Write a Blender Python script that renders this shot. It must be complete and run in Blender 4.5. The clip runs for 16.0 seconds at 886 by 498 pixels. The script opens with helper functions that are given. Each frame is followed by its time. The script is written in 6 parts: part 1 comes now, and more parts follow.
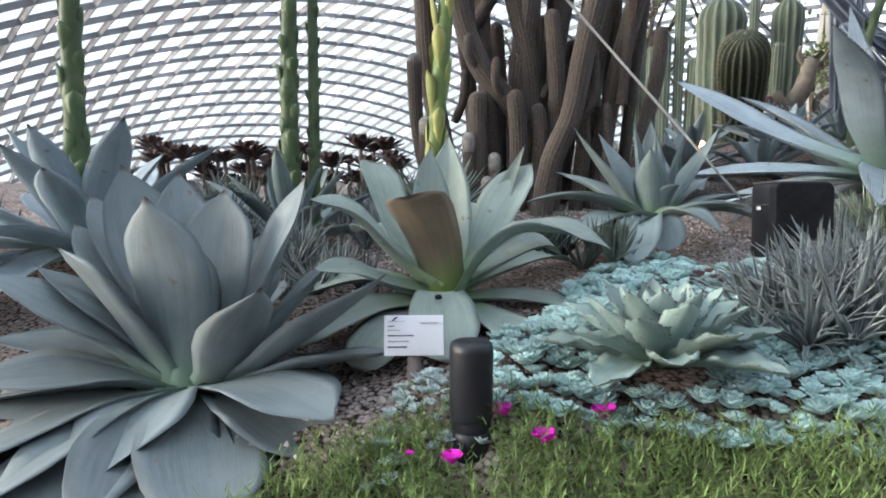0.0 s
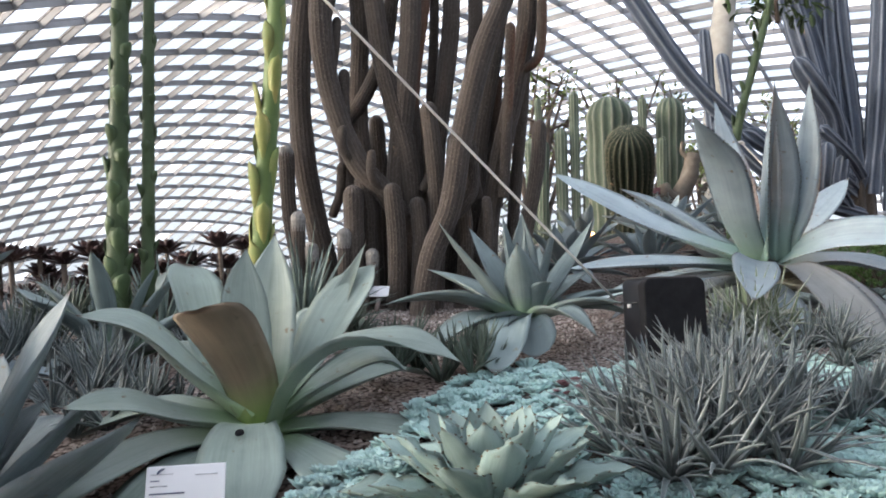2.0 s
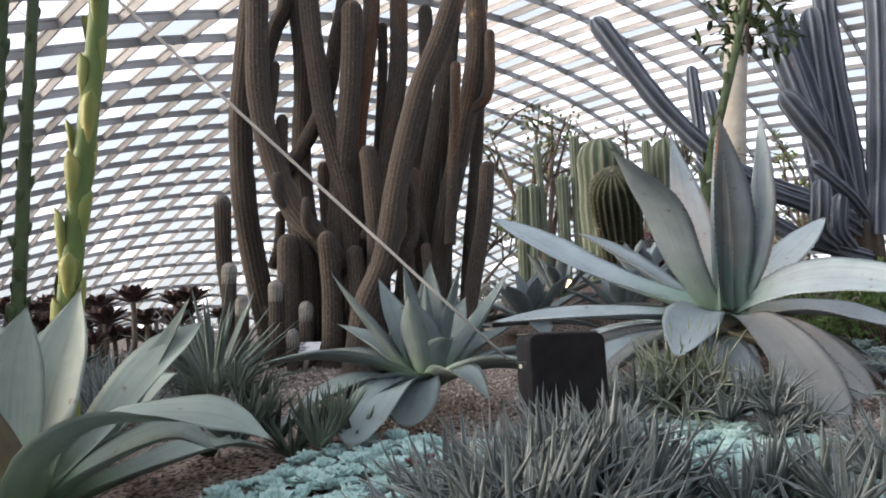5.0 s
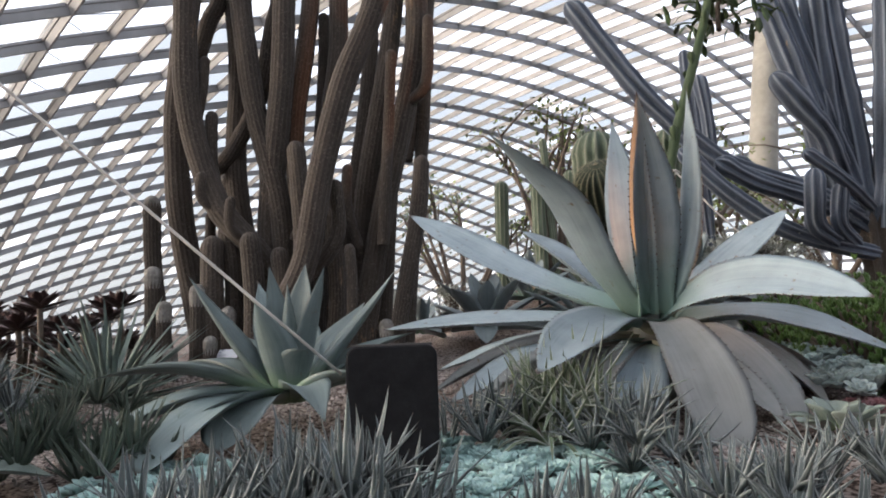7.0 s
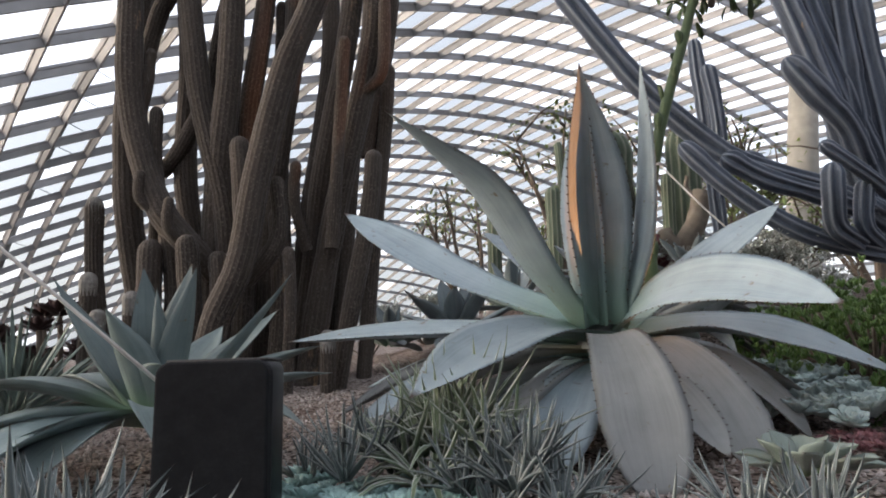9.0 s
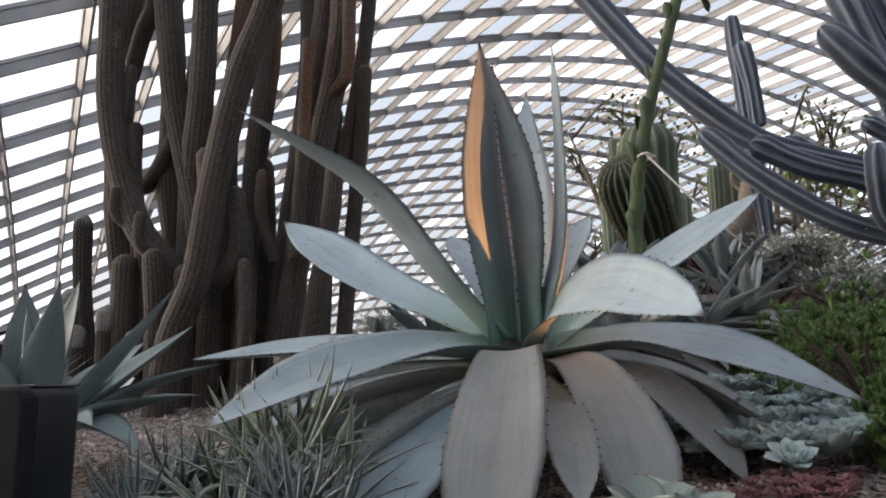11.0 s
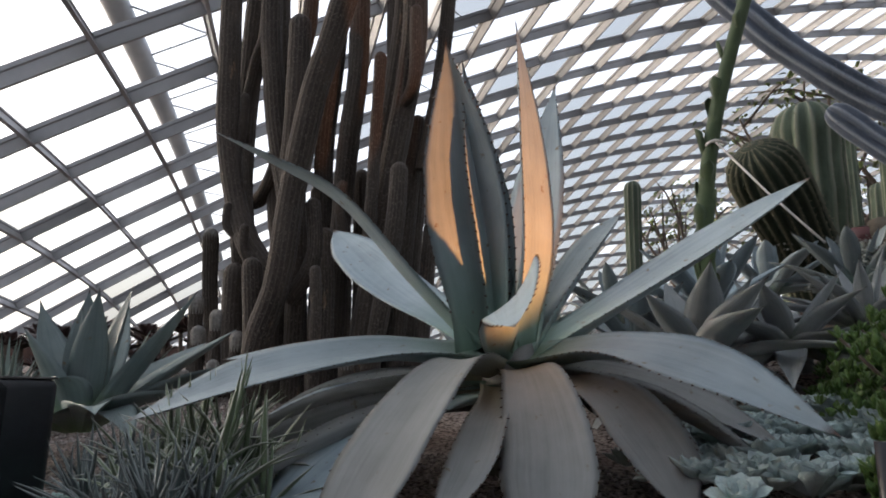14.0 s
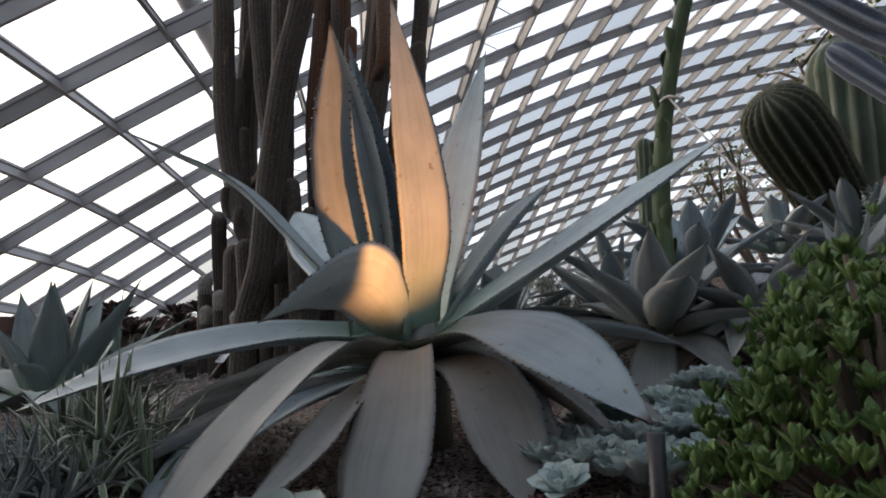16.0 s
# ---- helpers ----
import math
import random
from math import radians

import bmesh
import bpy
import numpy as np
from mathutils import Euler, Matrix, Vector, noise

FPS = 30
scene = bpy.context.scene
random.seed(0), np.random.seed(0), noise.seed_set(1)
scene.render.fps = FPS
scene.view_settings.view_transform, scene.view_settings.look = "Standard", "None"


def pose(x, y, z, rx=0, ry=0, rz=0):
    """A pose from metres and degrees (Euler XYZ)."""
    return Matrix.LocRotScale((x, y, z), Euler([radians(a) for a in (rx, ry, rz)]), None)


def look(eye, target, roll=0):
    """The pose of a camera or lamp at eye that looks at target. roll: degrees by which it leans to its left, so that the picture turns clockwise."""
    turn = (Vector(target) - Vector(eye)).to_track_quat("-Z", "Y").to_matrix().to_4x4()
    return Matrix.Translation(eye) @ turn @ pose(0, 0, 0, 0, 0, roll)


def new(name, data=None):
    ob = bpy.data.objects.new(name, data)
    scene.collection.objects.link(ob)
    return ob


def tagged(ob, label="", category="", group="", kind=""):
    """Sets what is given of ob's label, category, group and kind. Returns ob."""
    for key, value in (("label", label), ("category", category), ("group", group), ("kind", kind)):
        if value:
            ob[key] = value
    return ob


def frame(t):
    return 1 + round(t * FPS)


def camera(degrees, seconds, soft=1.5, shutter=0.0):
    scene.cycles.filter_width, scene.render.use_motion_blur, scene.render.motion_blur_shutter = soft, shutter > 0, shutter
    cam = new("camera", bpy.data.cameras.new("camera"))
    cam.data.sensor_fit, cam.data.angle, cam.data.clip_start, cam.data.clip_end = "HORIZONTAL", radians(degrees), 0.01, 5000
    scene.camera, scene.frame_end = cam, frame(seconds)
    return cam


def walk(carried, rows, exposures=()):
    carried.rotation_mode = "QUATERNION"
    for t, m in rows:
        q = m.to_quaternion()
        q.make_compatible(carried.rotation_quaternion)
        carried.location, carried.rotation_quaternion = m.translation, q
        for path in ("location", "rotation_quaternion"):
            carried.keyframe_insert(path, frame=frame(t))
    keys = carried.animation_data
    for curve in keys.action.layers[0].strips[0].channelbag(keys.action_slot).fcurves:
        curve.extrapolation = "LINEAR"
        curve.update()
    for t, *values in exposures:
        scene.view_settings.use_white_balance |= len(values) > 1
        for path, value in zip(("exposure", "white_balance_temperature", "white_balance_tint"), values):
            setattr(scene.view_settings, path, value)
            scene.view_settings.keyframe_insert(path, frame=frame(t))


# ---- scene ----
cam = camera(67.7, 16.0, soft=1.85)
# seconds, place, yaw, pitch, roll
PATH = [
    (0.0, 0.000, -0.000, 1.050, -0.00, -6.00, -0.00),
    (0.5, 0.038, 0.020, 1.055, -2.72, -4.93, 0.58),
    (1.0, 0.105, 0.081, 1.058, -4.96, -4.00, 0.06),
    (1.5, 0.160, 0.144, 1.070, -6.43, -1.90, 0.77),
    (2.0, 0.214, 0.209, 1.073, -6.59, 1.87, 1.21),
    (2.5, 0.262, 0.248, 1.071, -7.49, 3.88, 1.45),
    (3.0, 0.326, 0.272, 1.072, -5.98, 5.01, 1.71),
    (5.5, 0.747, 0.438, 1.077, -3.21, 6.32, 1.81),
    (6.0, 0.863, 0.509, 1.076, -3.54, 6.55, 1.96),
    (6.5, 0.984, 0.537, 1.079, -2.77, 7.00, 2.60),
    (7.0, 1.123, 0.550, 1.082, 1.21, 6.42, 1.96),
    (7.5, 1.208, 0.594, 1.079, 3.51, 6.80, 1.52),
    (8.0, 1.302, 0.669, 1.074, 4.02, 6.95, 0.96),
    (8.5, 1.375, 0.751, 1.080, 4.36, 7.25, 0.91),
    (9.0, 1.443, 0.826, 1.070, 5.07, 7.59, 1.62),
    (11.5, 1.948, 1.111, 1.086, 15.85, 8.50, 2.42),
    (12.0, 1.999, 1.153, 1.094, 17.73, 8.64, 3.18),
    (12.5, 2.076, 1.173, 1.092, 21.14, 9.18, 3.23),
    (13.0, 2.187, 1.189, 1.106, 25.53, 9.05, 2.95),
    (13.5, 2.266, 1.214, 1.101, 29.50, 8.91, 1.77),
    (14.0, 2.305, 1.266, 1.075, 31.25, 9.09, 0.53),
    (14.5, 2.353, 1.353, 1.087, 33.17, 7.94, 0.62),
    (15.0, 2.405, 1.447, 1.088, 35.00, 6.78, 0.67),
    (15.2, 2.422, 1.476, 1.090, 35.59, 6.35, 0.88),
    (15.5, 2.482, 1.497, 1.087, 36.65, 6.34, 1.64),
    (16.0, 2.614, 1.494, 1.101, 38.71, 6.16, 2.23),
]
walk(cam, [(t, pose(x, y, z, 90 + p, r, w)) for t, x, y, z, w, p, r in PATH], exposures=[(0.0, 3.44, 5960, 12), (3.0, 3.28, 6300, 16), (9.0, 2.93, 6520, 16), (13.0, 2.74, 6480, 15), (16.0, 2.42, 6360, 15)])

# ---- light ----
SUN_AZ = 98.0          # degrees to the left of straight ahead
SUN_EL = 14.0
world = bpy.data.worlds.new("sky")
scene.world = world
world.use_nodes = True
wn = world.node_tree
sky = wn.nodes.new("ShaderNodeTexSky")
sky.sky_type = 'NISHITA'
sky.sun_disc = False
sky.sun_elevation = radians(SUN_EL)
sky.sun_rotation = radians(-SUN_AZ)
sky.air_density, sky.dust_density, sky.ozone_density = 0.8, 8.0, 1.5
veil = wn.nodes.new("ShaderNodeMix")          # thin even cloud over the whole sky
veil.data_type = 'RGBA'
veil.inputs[0].default_value = 0.75
veil.inputs[7].default_value = (1.66, 1.71, 1.76, 1)
wn.links.new(sky.outputs[0], veil.inputs[6])
wn.links.new(veil.outputs[2], wn.nodes["Background"].inputs[0])
wn.nodes["Background"].inputs[1].default_value = 0.15
sun_data = bpy.data.lights.new("sun", 'SUN')
sun_data.energy, sun_data.angle, sun_data.color = 0.3, radians(12), (1.0, 0.92, 0.82)
sun = new("sun", sun_data)
sun.matrix_world = look((-40 * math.sin(radians(SUN_AZ)), 40 * math.cos(radians(SUN_AZ)), 40 * math.tan(radians(SUN_EL))), (0, 0, 0))
# the warm spot lamp in front of the large agave
lamp_data = bpy.data.lights.new("warm_spot", 'SPOT')
lamp_data.energy, lamp_data.color = 9.5, (1.0, 0.39, 0.12)
lamp_data.spot_size, lamp_data.spot_blend, lamp_data.shadow_soft_size = radians(50), 0.6, 0.012
LAMP_AT = (2.30, 2.27, 1.00)
warm = new("warm_spot", lamp_data)
warm.matrix_world = look(LAMP_AT, (1.78, 2.39, 1.35))
# the small lit spot lamp behind, turned to the tall cactus
glow_data = bpy.data.lights.new("glow_spot", 'SPOT')
glow_data.energy, glow_data.color = 9.0, (1.0, 0.36, 0.12)
glow_data.spot_size, glow_data.spot_blend, glow_data.shadow_soft_size = radians(34), 0.6, 0.012
glow = new("glow_spot", glow_data)
glow.matrix_world = look((1.53, 4.02, 1.26), (1.03, 3.26, 2.20))


# ---- materials ----
def node_mat(name, rough=0.6, spec=0.3):
    m = bpy.data.materials.new(name)
    m.use_nodes = True
    nt = m.node_tree
    b = nt.nodes["Principled BSDF"]
    b.inputs["Roughness"].default_value = rough
    b.inputs["Specular IOR Level"].default_value = spec
    return m, nt, b


def mix_rgb(nt, fac, a, b, mode='MIX'):
    n = nt.nodes.new("ShaderNodeMix")
    n.data_type, n.blend_type = 'RGBA', mode
    for sock, val in ((n.inputs[0], fac), (n.inputs[6], a), (n.inputs[7], b)):
        if isinstance(val, (int, float)):
            sock.default_value = val
        elif isinstance(val, tuple):
            sock.default_value = (*val, 1)
        else:
            nt.links.new(val, sock)
    return n.outputs[2]


def noise_fac(nt, scale, detail=4, lo=0.35, hi=0.65, vec=None, rough=0.6):
    n = nt.nodes.new("ShaderNodeTexNoise")
    n.inputs["Scale"].default_value, n.inputs["Detail"].default_value = scale, detail
    n.inputs["Roughness"].default_value = rough
    if vec is not None:
        nt.links.new(vec, n.inputs["Vector"])
    r = nt.nodes.new("ShaderNodeMapRange")
    r.inputs[1].default_value, r.inputs[2].default_value = lo, hi
    nt.links.new(n.outputs[0], r.inputs[0])
    return r.outputs[0]


def coords(nt, kind="Object", scale=(1, 1, 1)):
    c = nt.nodes.new("ShaderNodeTexCoord")
    m = nt.nodes.new("ShaderNodeMapping")
    m.inputs["Scale"].default_value = scale
    nt.links.new(c.outputs[kind], m.inputs[0])
    return m.outputs[0]


def bump(nt, b, height, strength=0.3, dist=0.002):
    n = nt.nodes.new("ShaderNodeBump")
    n.inputs["Strength"].default_value, n.inputs["Distance"].default_value = strength, dist
    nt.links.new(height, n.inputs["Height"])
    nt.links.new(n.outputs[0], b.inputs["Normal"])


def ramp01(nt, val, lo, hi):
    r = nt.nodes.new("ShaderNodeMapRange")
    r.inputs[1].default_value, r.inputs[2].default_value = lo, hi
    nt.links.new(val, r.inputs[0])
    return r.outputs[0]


def leaf_mat(name, c1, c2, rough=0.5, streak=0.35, tip=(0.05, 0.03, 0.02), base=None, stripe=None, spread=0.25, scar=True):
    """Waxy leaf: two tones in long streaks, bloom patches, dark horny tip (v near 1), v and u from the leaf's own UV."""
    m, nt, b = node_mat(name, rough, 0.35)
    uv = coords(nt, "UV", (5.0, 0.7, 1))
    obj = coords(nt, "Object")
    f1 = noise_fac(nt, 3.0, 5, 0.3, 0.7, uv)
    f2 = noise_fac(nt, 9.0, 4, 0.35, 0.7, obj)
    col = mix_rgb(nt, f1, c1, c2)
    lighter = tuple(min(1, c * 1.25 + 0.02) for c in c2)
    mul = nt.nodes.new("ShaderNodeMath")
    mul.operation = 'MULTIPLY'
    mul.inputs[1].default_value = 0.55
    nt.links.new(f2, mul.inputs[0])
    col = mix_rgb(nt, mul.outputs[0], col, lighter)
    sep = nt.nodes.new("ShaderNodeSeparateXYZ")
    tc = nt.nodes.new("ShaderNodeTexCoord")
    nt.links.new(tc.outputs["UV"], sep.inputs[0])
    if base is not None:
        col = mix_rgb(nt, ramp01(nt, sep.outputs[1], 0.32, 0.0), col, base)
    if stripe is not None:
        d = nt.nodes.new("ShaderNodeMath")
        d.operation = 'PINGPONG'
        d.inputs[1].default_value = 0.5
        nt.links.new(sep.outputs[0], d.inputs[0])
        col = mix_rgb(nt, ramp01(nt, d.outputs[0], 0.17, 0.06), col, stripe)
    if scar:
        f3 = noise_fac(nt, 38.0, 3, 0.66, 0.74, obj)
        col = mix_rgb(nt, f3, col, (0.16, 0.13, 0.09))
    col = mix_rgb(nt, ramp01(nt, sep.outputs[1], 0.955, 0.985), col, tip)
    info = nt.nodes.new("ShaderNodeObjectInfo")
    val = ramp01(nt, info.outputs["Random"], 0, 1)
    hsv = nt.nodes.new("ShaderNodeHueSaturation")
    mr = nt.nodes.new("ShaderNodeMapRange")
    mr.inputs[3].default_value, mr.inputs[4].default_value = 1 - spread, 1 + spread * 0.6
    nt.links.new(val, mr.inputs[0])
    nt.links.new(mr.outputs[0], hsv.inputs["Value"])
    nt.links.new(col, hsv.inputs["Color"])
    nt.links.new(hsv.outputs[0], b.inputs["Base Color"])
    bump(nt, b, noise_fac(nt, 14.0, 5, 0.2, 0.8, uv), streak, 0.0015)
    return m


def plain_mat(name, c1, c2, scale=20, rough=0.7, spec=0.3, bumpy=0.3, dist=0.002, metal=0.0, island=0.0, emit=0.0):
    m, nt, b = node_mat(name, rough, spec)
    obj = coords(nt, "Object")
    f = noise_fac(nt, scale, 5, 0.3, 0.7, obj)
    g = noise_fac(nt, scale * 0.17, 3, 0.3, 0.7, obj)
    col = mix_rgb(nt, f, c1, c2)
    col = mix_rgb(nt, g, col, tuple(0.7 * c for c in c1))
    if island:
        geo = nt.nodes.new("ShaderNodeNewGeometry")
        hsv = nt.nodes.new("ShaderNodeHueSaturation")
        mr = nt.nodes.new("ShaderNodeMapRange")
        mr.inputs[3].default_value, mr.inputs[4].default_value = 1 - island, 1 + island
        nt.links.new(geo.outputs["Random Per Island"], mr.inputs[0])
        nt.links.new(mr.outputs[0], hsv.inputs["Value"])
        nt.links.new(col, hsv.inputs["Color"])
        col = hsv.outputs[0]
    nt.links.new(col, b.inputs["Base Color"])
    b.inputs["Metallic"].default_value = metal
    if bumpy:
        bump(nt, b, f, bumpy, dist)
    return m


def soil_mat(name):
    m, nt, b = node_mat(name, 0.95, 0.1)
    obj = coords(nt, "Object")
    v = nt.nodes.new("ShaderNodeTexVoronoi")
    v.inputs["Scale"].default_value = 95
    nt.links.new(obj, v.inputs["Vector"])
    h = nt.nodes.new("ShaderNodeSeparateColor")
    nt.links.new(v.outputs["Color"], h.inputs[0])
    col = mix_rgb(nt, h.outputs[0], (0.23, 0.19, 0.17), (0.42, 0.37, 0.34))
    col = mix_rgb(nt, noise_fac(nt, 3.5, 4, 0.4, 0.65, obj), col, (0.165, 0.122, 0.104))
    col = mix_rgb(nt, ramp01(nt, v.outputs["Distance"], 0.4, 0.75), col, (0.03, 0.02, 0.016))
    nt.links.new(col, b.inputs["Base Color"])
    bump(nt, b, v.outputs["Distance"], -0.8, 0.006)
    return m


MAT = {
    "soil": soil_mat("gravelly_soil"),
    "gravel": plain_mat("pink_gravel", (0.320, 0.280, 0.260), (0.560, 0.510, 0.480), 60, 0.9, 0.2, 0.3, island=0.45),
    "agave_grey": leaf_mat("agave_grey", (0.110, 0.140, 0.145), (0.172, 0.205, 0.212), 0.5, base=(0.13, 0.21, 0.15)),
    "agave_blue": leaf_mat("agave_blue", (0.188, 0.240, 0.262), (0.278, 0.338, 0.364), 0.46, base=(0.16, 0.25, 0.20)),
    "agave_pale": leaf_mat("agave_pale", (0.170, 0.213, 0.185), (0.245, 0.295, 0.262), 0.5, base=(0.17, 0.26, 0.12)),
    "agave_green": leaf_mat("agave_green", (0.105, 0.142, 0.140), (0.165, 0.208, 0.206), 0.5, base=(0.15, 0.25, 0.13)),
    "agave_dry": leaf_mat("agave_dry", (0.172, 0.180, 0.176), (0.236, 0.244, 0.240), 0.6, base=(0.20, 0.19, 0.13)),
    "agave_taupe": leaf_mat("agave_taupe", (0.170, 0.188, 0.190), (0.245, 0.262, 0.264), 0.55, base=(0.20, 0.22, 0.15)),
    "agave_brown": leaf_mat("agave_brown", (0.150, 0.120, 0.085), (0.215, 0.170, 0.120), 0.55, base=(0.17, 0.26, 0.07)),
    "agave_sage": leaf_mat("agave_sage", (0.172, 0.242, 0.218), (0.245, 0.325, 0.296), 0.55, tip=(0.10, 0.07, 0.04), base=(0.2, 0.3, 0.2)),
    "tuft": leaf_mat("tuft_blades", (0.062, 0.082, 0.082), (0.108, 0.132, 0.132), 0.5, stripe=(0.34, 0.372, 0.370), scar=False),
    "tuft_striped": leaf_mat("striped_blades", (0.105, 0.150, 0.085), (0.165, 0.210, 0.130), 0.45, stripe=(0.58, 0.60, 0.55), scar=False),
    "tuft_dark": leaf_mat("dark_blades", (0.045, 0.065, 0.050), (0.080, 0.105, 0.080), 0.5, scar=False),
    "yucca": leaf_mat("yucca_blades", (0.110, 0.155, 0.140), (0.170, 0.215, 0.190), 0.5, scar=False),
    "echeveria": leaf_mat("echeveria", (0.265, 0.400, 0.385), (0.395, 0.540, 0.520), 0.55, tip=(0.30, 0.42, 0.38), scar=False, spread=0.3),
    "echeveria_grey": leaf_mat("echeveria_grey", (0.255, 0.335, 0.330), (0.360, 0.440, 0.435), 0.55, tip=(0.25, 0.20, 0.20), scar=False),
    "sedum_red": leaf_mat("red_sedum", (0.110, 0.045, 0.055), (0.190, 0.085, 0.095), 0.5, tip=(0.20, 0.06, 0.06), scar=False),
    "aeonium": leaf_mat("dark_aeonium", (0.030, 0.018, 0.018), (0.065, 0.034, 0.032), 0.4, tip=(0.04, 0.02, 0.02), scar=False),
    "jade": leaf_mat("jade_leaf", (0.038, 0.090, 0.020), (0.100, 0.180, 0.042), 0.32, tip=(0.20, 0.28, 0.10), scar=False),
    "moss": plain_mat("green_needles", (0.140, 0.225, 0.060), (0.360, 0.450, 0.165), 14, 0.6, 0.3, 0, island=0.35),
    "magenta": plain_mat("magenta_petals", (0.62, 0.010, 0.42), (0.72, 0.03, 0.52), 40, 0.6, 0.2, 0),
    "silver": plain_mat("silver_leaves", (0.400, 0.430, 0.395), (0.580, 0.610, 0.570), 12, 0.7, 0.2, 0, island=0.35),
    "tree_leaf": plain_mat("tree_leaves", (0.130, 0.180, 0.055), (0.300, 0.360, 0.140), 6, 0.6, 0.3, 0, island=0.4),
    "dark_leaf": plain_mat("dark_leaves", (0.050, 0.085, 0.030), (0.105, 0.160, 0.060), 6, 0.5, 0.3, 0, island=0.4),
    "twig": plain_mat("twig_bark", (0.100, 0.078, 0.062), (0.180, 0.142, 0.115), 30, 0.9),
    "dead_wood": plain_mat("dead_wood", (0.150, 0.125, 0.100), (0.260, 0.225, 0.185), 16, 0.9, 0.2, 0.6, 0.006),
    "trunk": plain_mat("pale_trunk", (0.340, 0.325, 0.285), (0.500, 0.480, 0.430), 9, 0.8),
    "black": plain_mat("black_metal", (0.010, 0.011, 0.015), (0.018, 0.020, 0.026), 60, 0.45, 0.4, 0.05),
    "black_matt": plain_mat("black_cloth", (0.012, 0.012, 0.014), (0.018, 0.018, 0.020), 200, 0.8, 0.15, 0.15),
    "dusty": plain_mat("dusty_top", (0.085, 0.080, 0.076), (0.130, 0.124, 0.118), 40, 0.8),
    "spine": plain_mat("pale_spines", (0.20, 0.18, 0.12), (0.34, 0.31, 0.22), 30, 0.7, 0.2, 0),
    "sign": plain_mat("white_sign", (0.78, 0.79, 0.82), (0.83, 0.84, 0.86), 15, 0.35, 0.4, 0),
    "ink": plain_mat("dark_ink", (0.11, 0.13, 0.20), (0.15, 0.17, 0.25), 30, 0.6, 0.2, 0),
    "grey_print": plain_mat("grey_print", (0.40, 0.41, 0.44), (0.45, 0.46, 0.49), 30, 0.6, 0.2, 0),
    "stake": plain_mat("sign_stake", (0.16, 0.13, 0.12), (0.22, 0.18, 0.17), 30, 0.6),
    "wire": plain_mat("pale_wire", (0.680, 0.640, 0.590), (0.780, 0.740, 0.690), 50, 0.5, 0.4, 0),
    "steel": plain_mat("painted_steel", (0.235, 0.235, 0.241), (0.280, 0.280, 0.287), 2, 0.5, 0.4, 0),
    "truss": plain_mat("outer_arch_steel", (0.40, 0.42, 0.45), (0.48, 0.50, 0.53), 2, 0.5, 0.4, 0),
    "wall": plain_mat("brown_wall", (0.115, 0.065, 0.055), (0.155, 0.095, 0.080), 4, 0.8),
    "pot": plain_mat("dark_red_glaze", (0.085, 0.022, 0.026), (0.130, 0.040, 0.045), 6, 0.45, 0.4, 0.1),
    "bulb": plain_mat("lamp_glass", (0.9, 0.5, 0.25), (0.9, 0.5, 0.25), 5, 0.4, 0.3, 0),
}


def cactus_mat(name, skin, ridge, spine, rough=0.8, scale=26, cork=0.66, fuzz=0.0):
    """Ribbed skin: u runs once per rib, v along the stem; ridges with spine cushions, tan corky scars, a fuzz of fine spines."""
    m, nt, b = node_mat(name, rough, 0.2)
    tc = nt.nodes.new("ShaderNodeTexCoord")
    sep = nt.nodes.new("ShaderNodeSeparateXYZ")
    nt.links.new(tc.outputs["UV"], sep.inputs[0])
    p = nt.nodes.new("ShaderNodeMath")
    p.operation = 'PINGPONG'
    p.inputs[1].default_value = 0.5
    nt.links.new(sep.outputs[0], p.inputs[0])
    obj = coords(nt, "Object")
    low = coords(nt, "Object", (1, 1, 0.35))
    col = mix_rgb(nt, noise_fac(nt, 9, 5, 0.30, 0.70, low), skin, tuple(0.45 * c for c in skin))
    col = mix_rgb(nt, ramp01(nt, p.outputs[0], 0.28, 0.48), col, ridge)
    w = nt.nodes.new("ShaderNodeTexNoise")
    w.inputs["Scale"].default_value = scale * 5
    nt.links.new(obj, w.inputs["Vector"])
    spots = ramp01(nt, w.outputs[0], 0.56, 0.68)
    col = mix_rgb(nt, spots, col, spine)
    tan = noise_fac(nt, 60, 3, 0.4, 0.6, obj)
    scar = mix_rgb(nt, tan, (0.16, 0.10, 0.065), (0.34, 0.24, 0.15))
    col = mix_rgb(nt, noise_fac(nt, 5.0, 7, cork, cork + 0.05, low, 0.7), col, scar)
    nt.links.new(col, b.inputs["Base Color"])
    if fuzz:
        b.inputs["Sheen Weight"].default_value = fuzz
        b.inputs["Sheen Roughness"].default_value = 0.5
    bump(nt, b, noise_fac(nt, scale * 3, 4, 0.2, 0.8, obj), 0.6, 0.005)
    return m


MAT["cactus_brown"] = cactus_mat("brown_cactus", (0.074, 0.060, 0.050), (0.079, 0.065, 0.055), (0.118, 0.100, 0.087), 0.9, 30, 0.63, 0.12)
MAT["cactus_tip"] = plain_mat("woolly_tip", (0.200, 0.190, 0.175), (0.420, 0.405, 0.385), 90, 0.95, 0.1, 0.6, 0.004)
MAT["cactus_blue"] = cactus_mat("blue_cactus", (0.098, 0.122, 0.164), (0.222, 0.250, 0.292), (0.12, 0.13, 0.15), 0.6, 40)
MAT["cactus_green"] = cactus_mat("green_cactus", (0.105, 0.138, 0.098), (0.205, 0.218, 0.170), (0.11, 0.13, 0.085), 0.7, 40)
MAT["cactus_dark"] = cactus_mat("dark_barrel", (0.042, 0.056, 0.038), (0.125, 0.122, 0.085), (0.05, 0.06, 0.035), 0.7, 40)
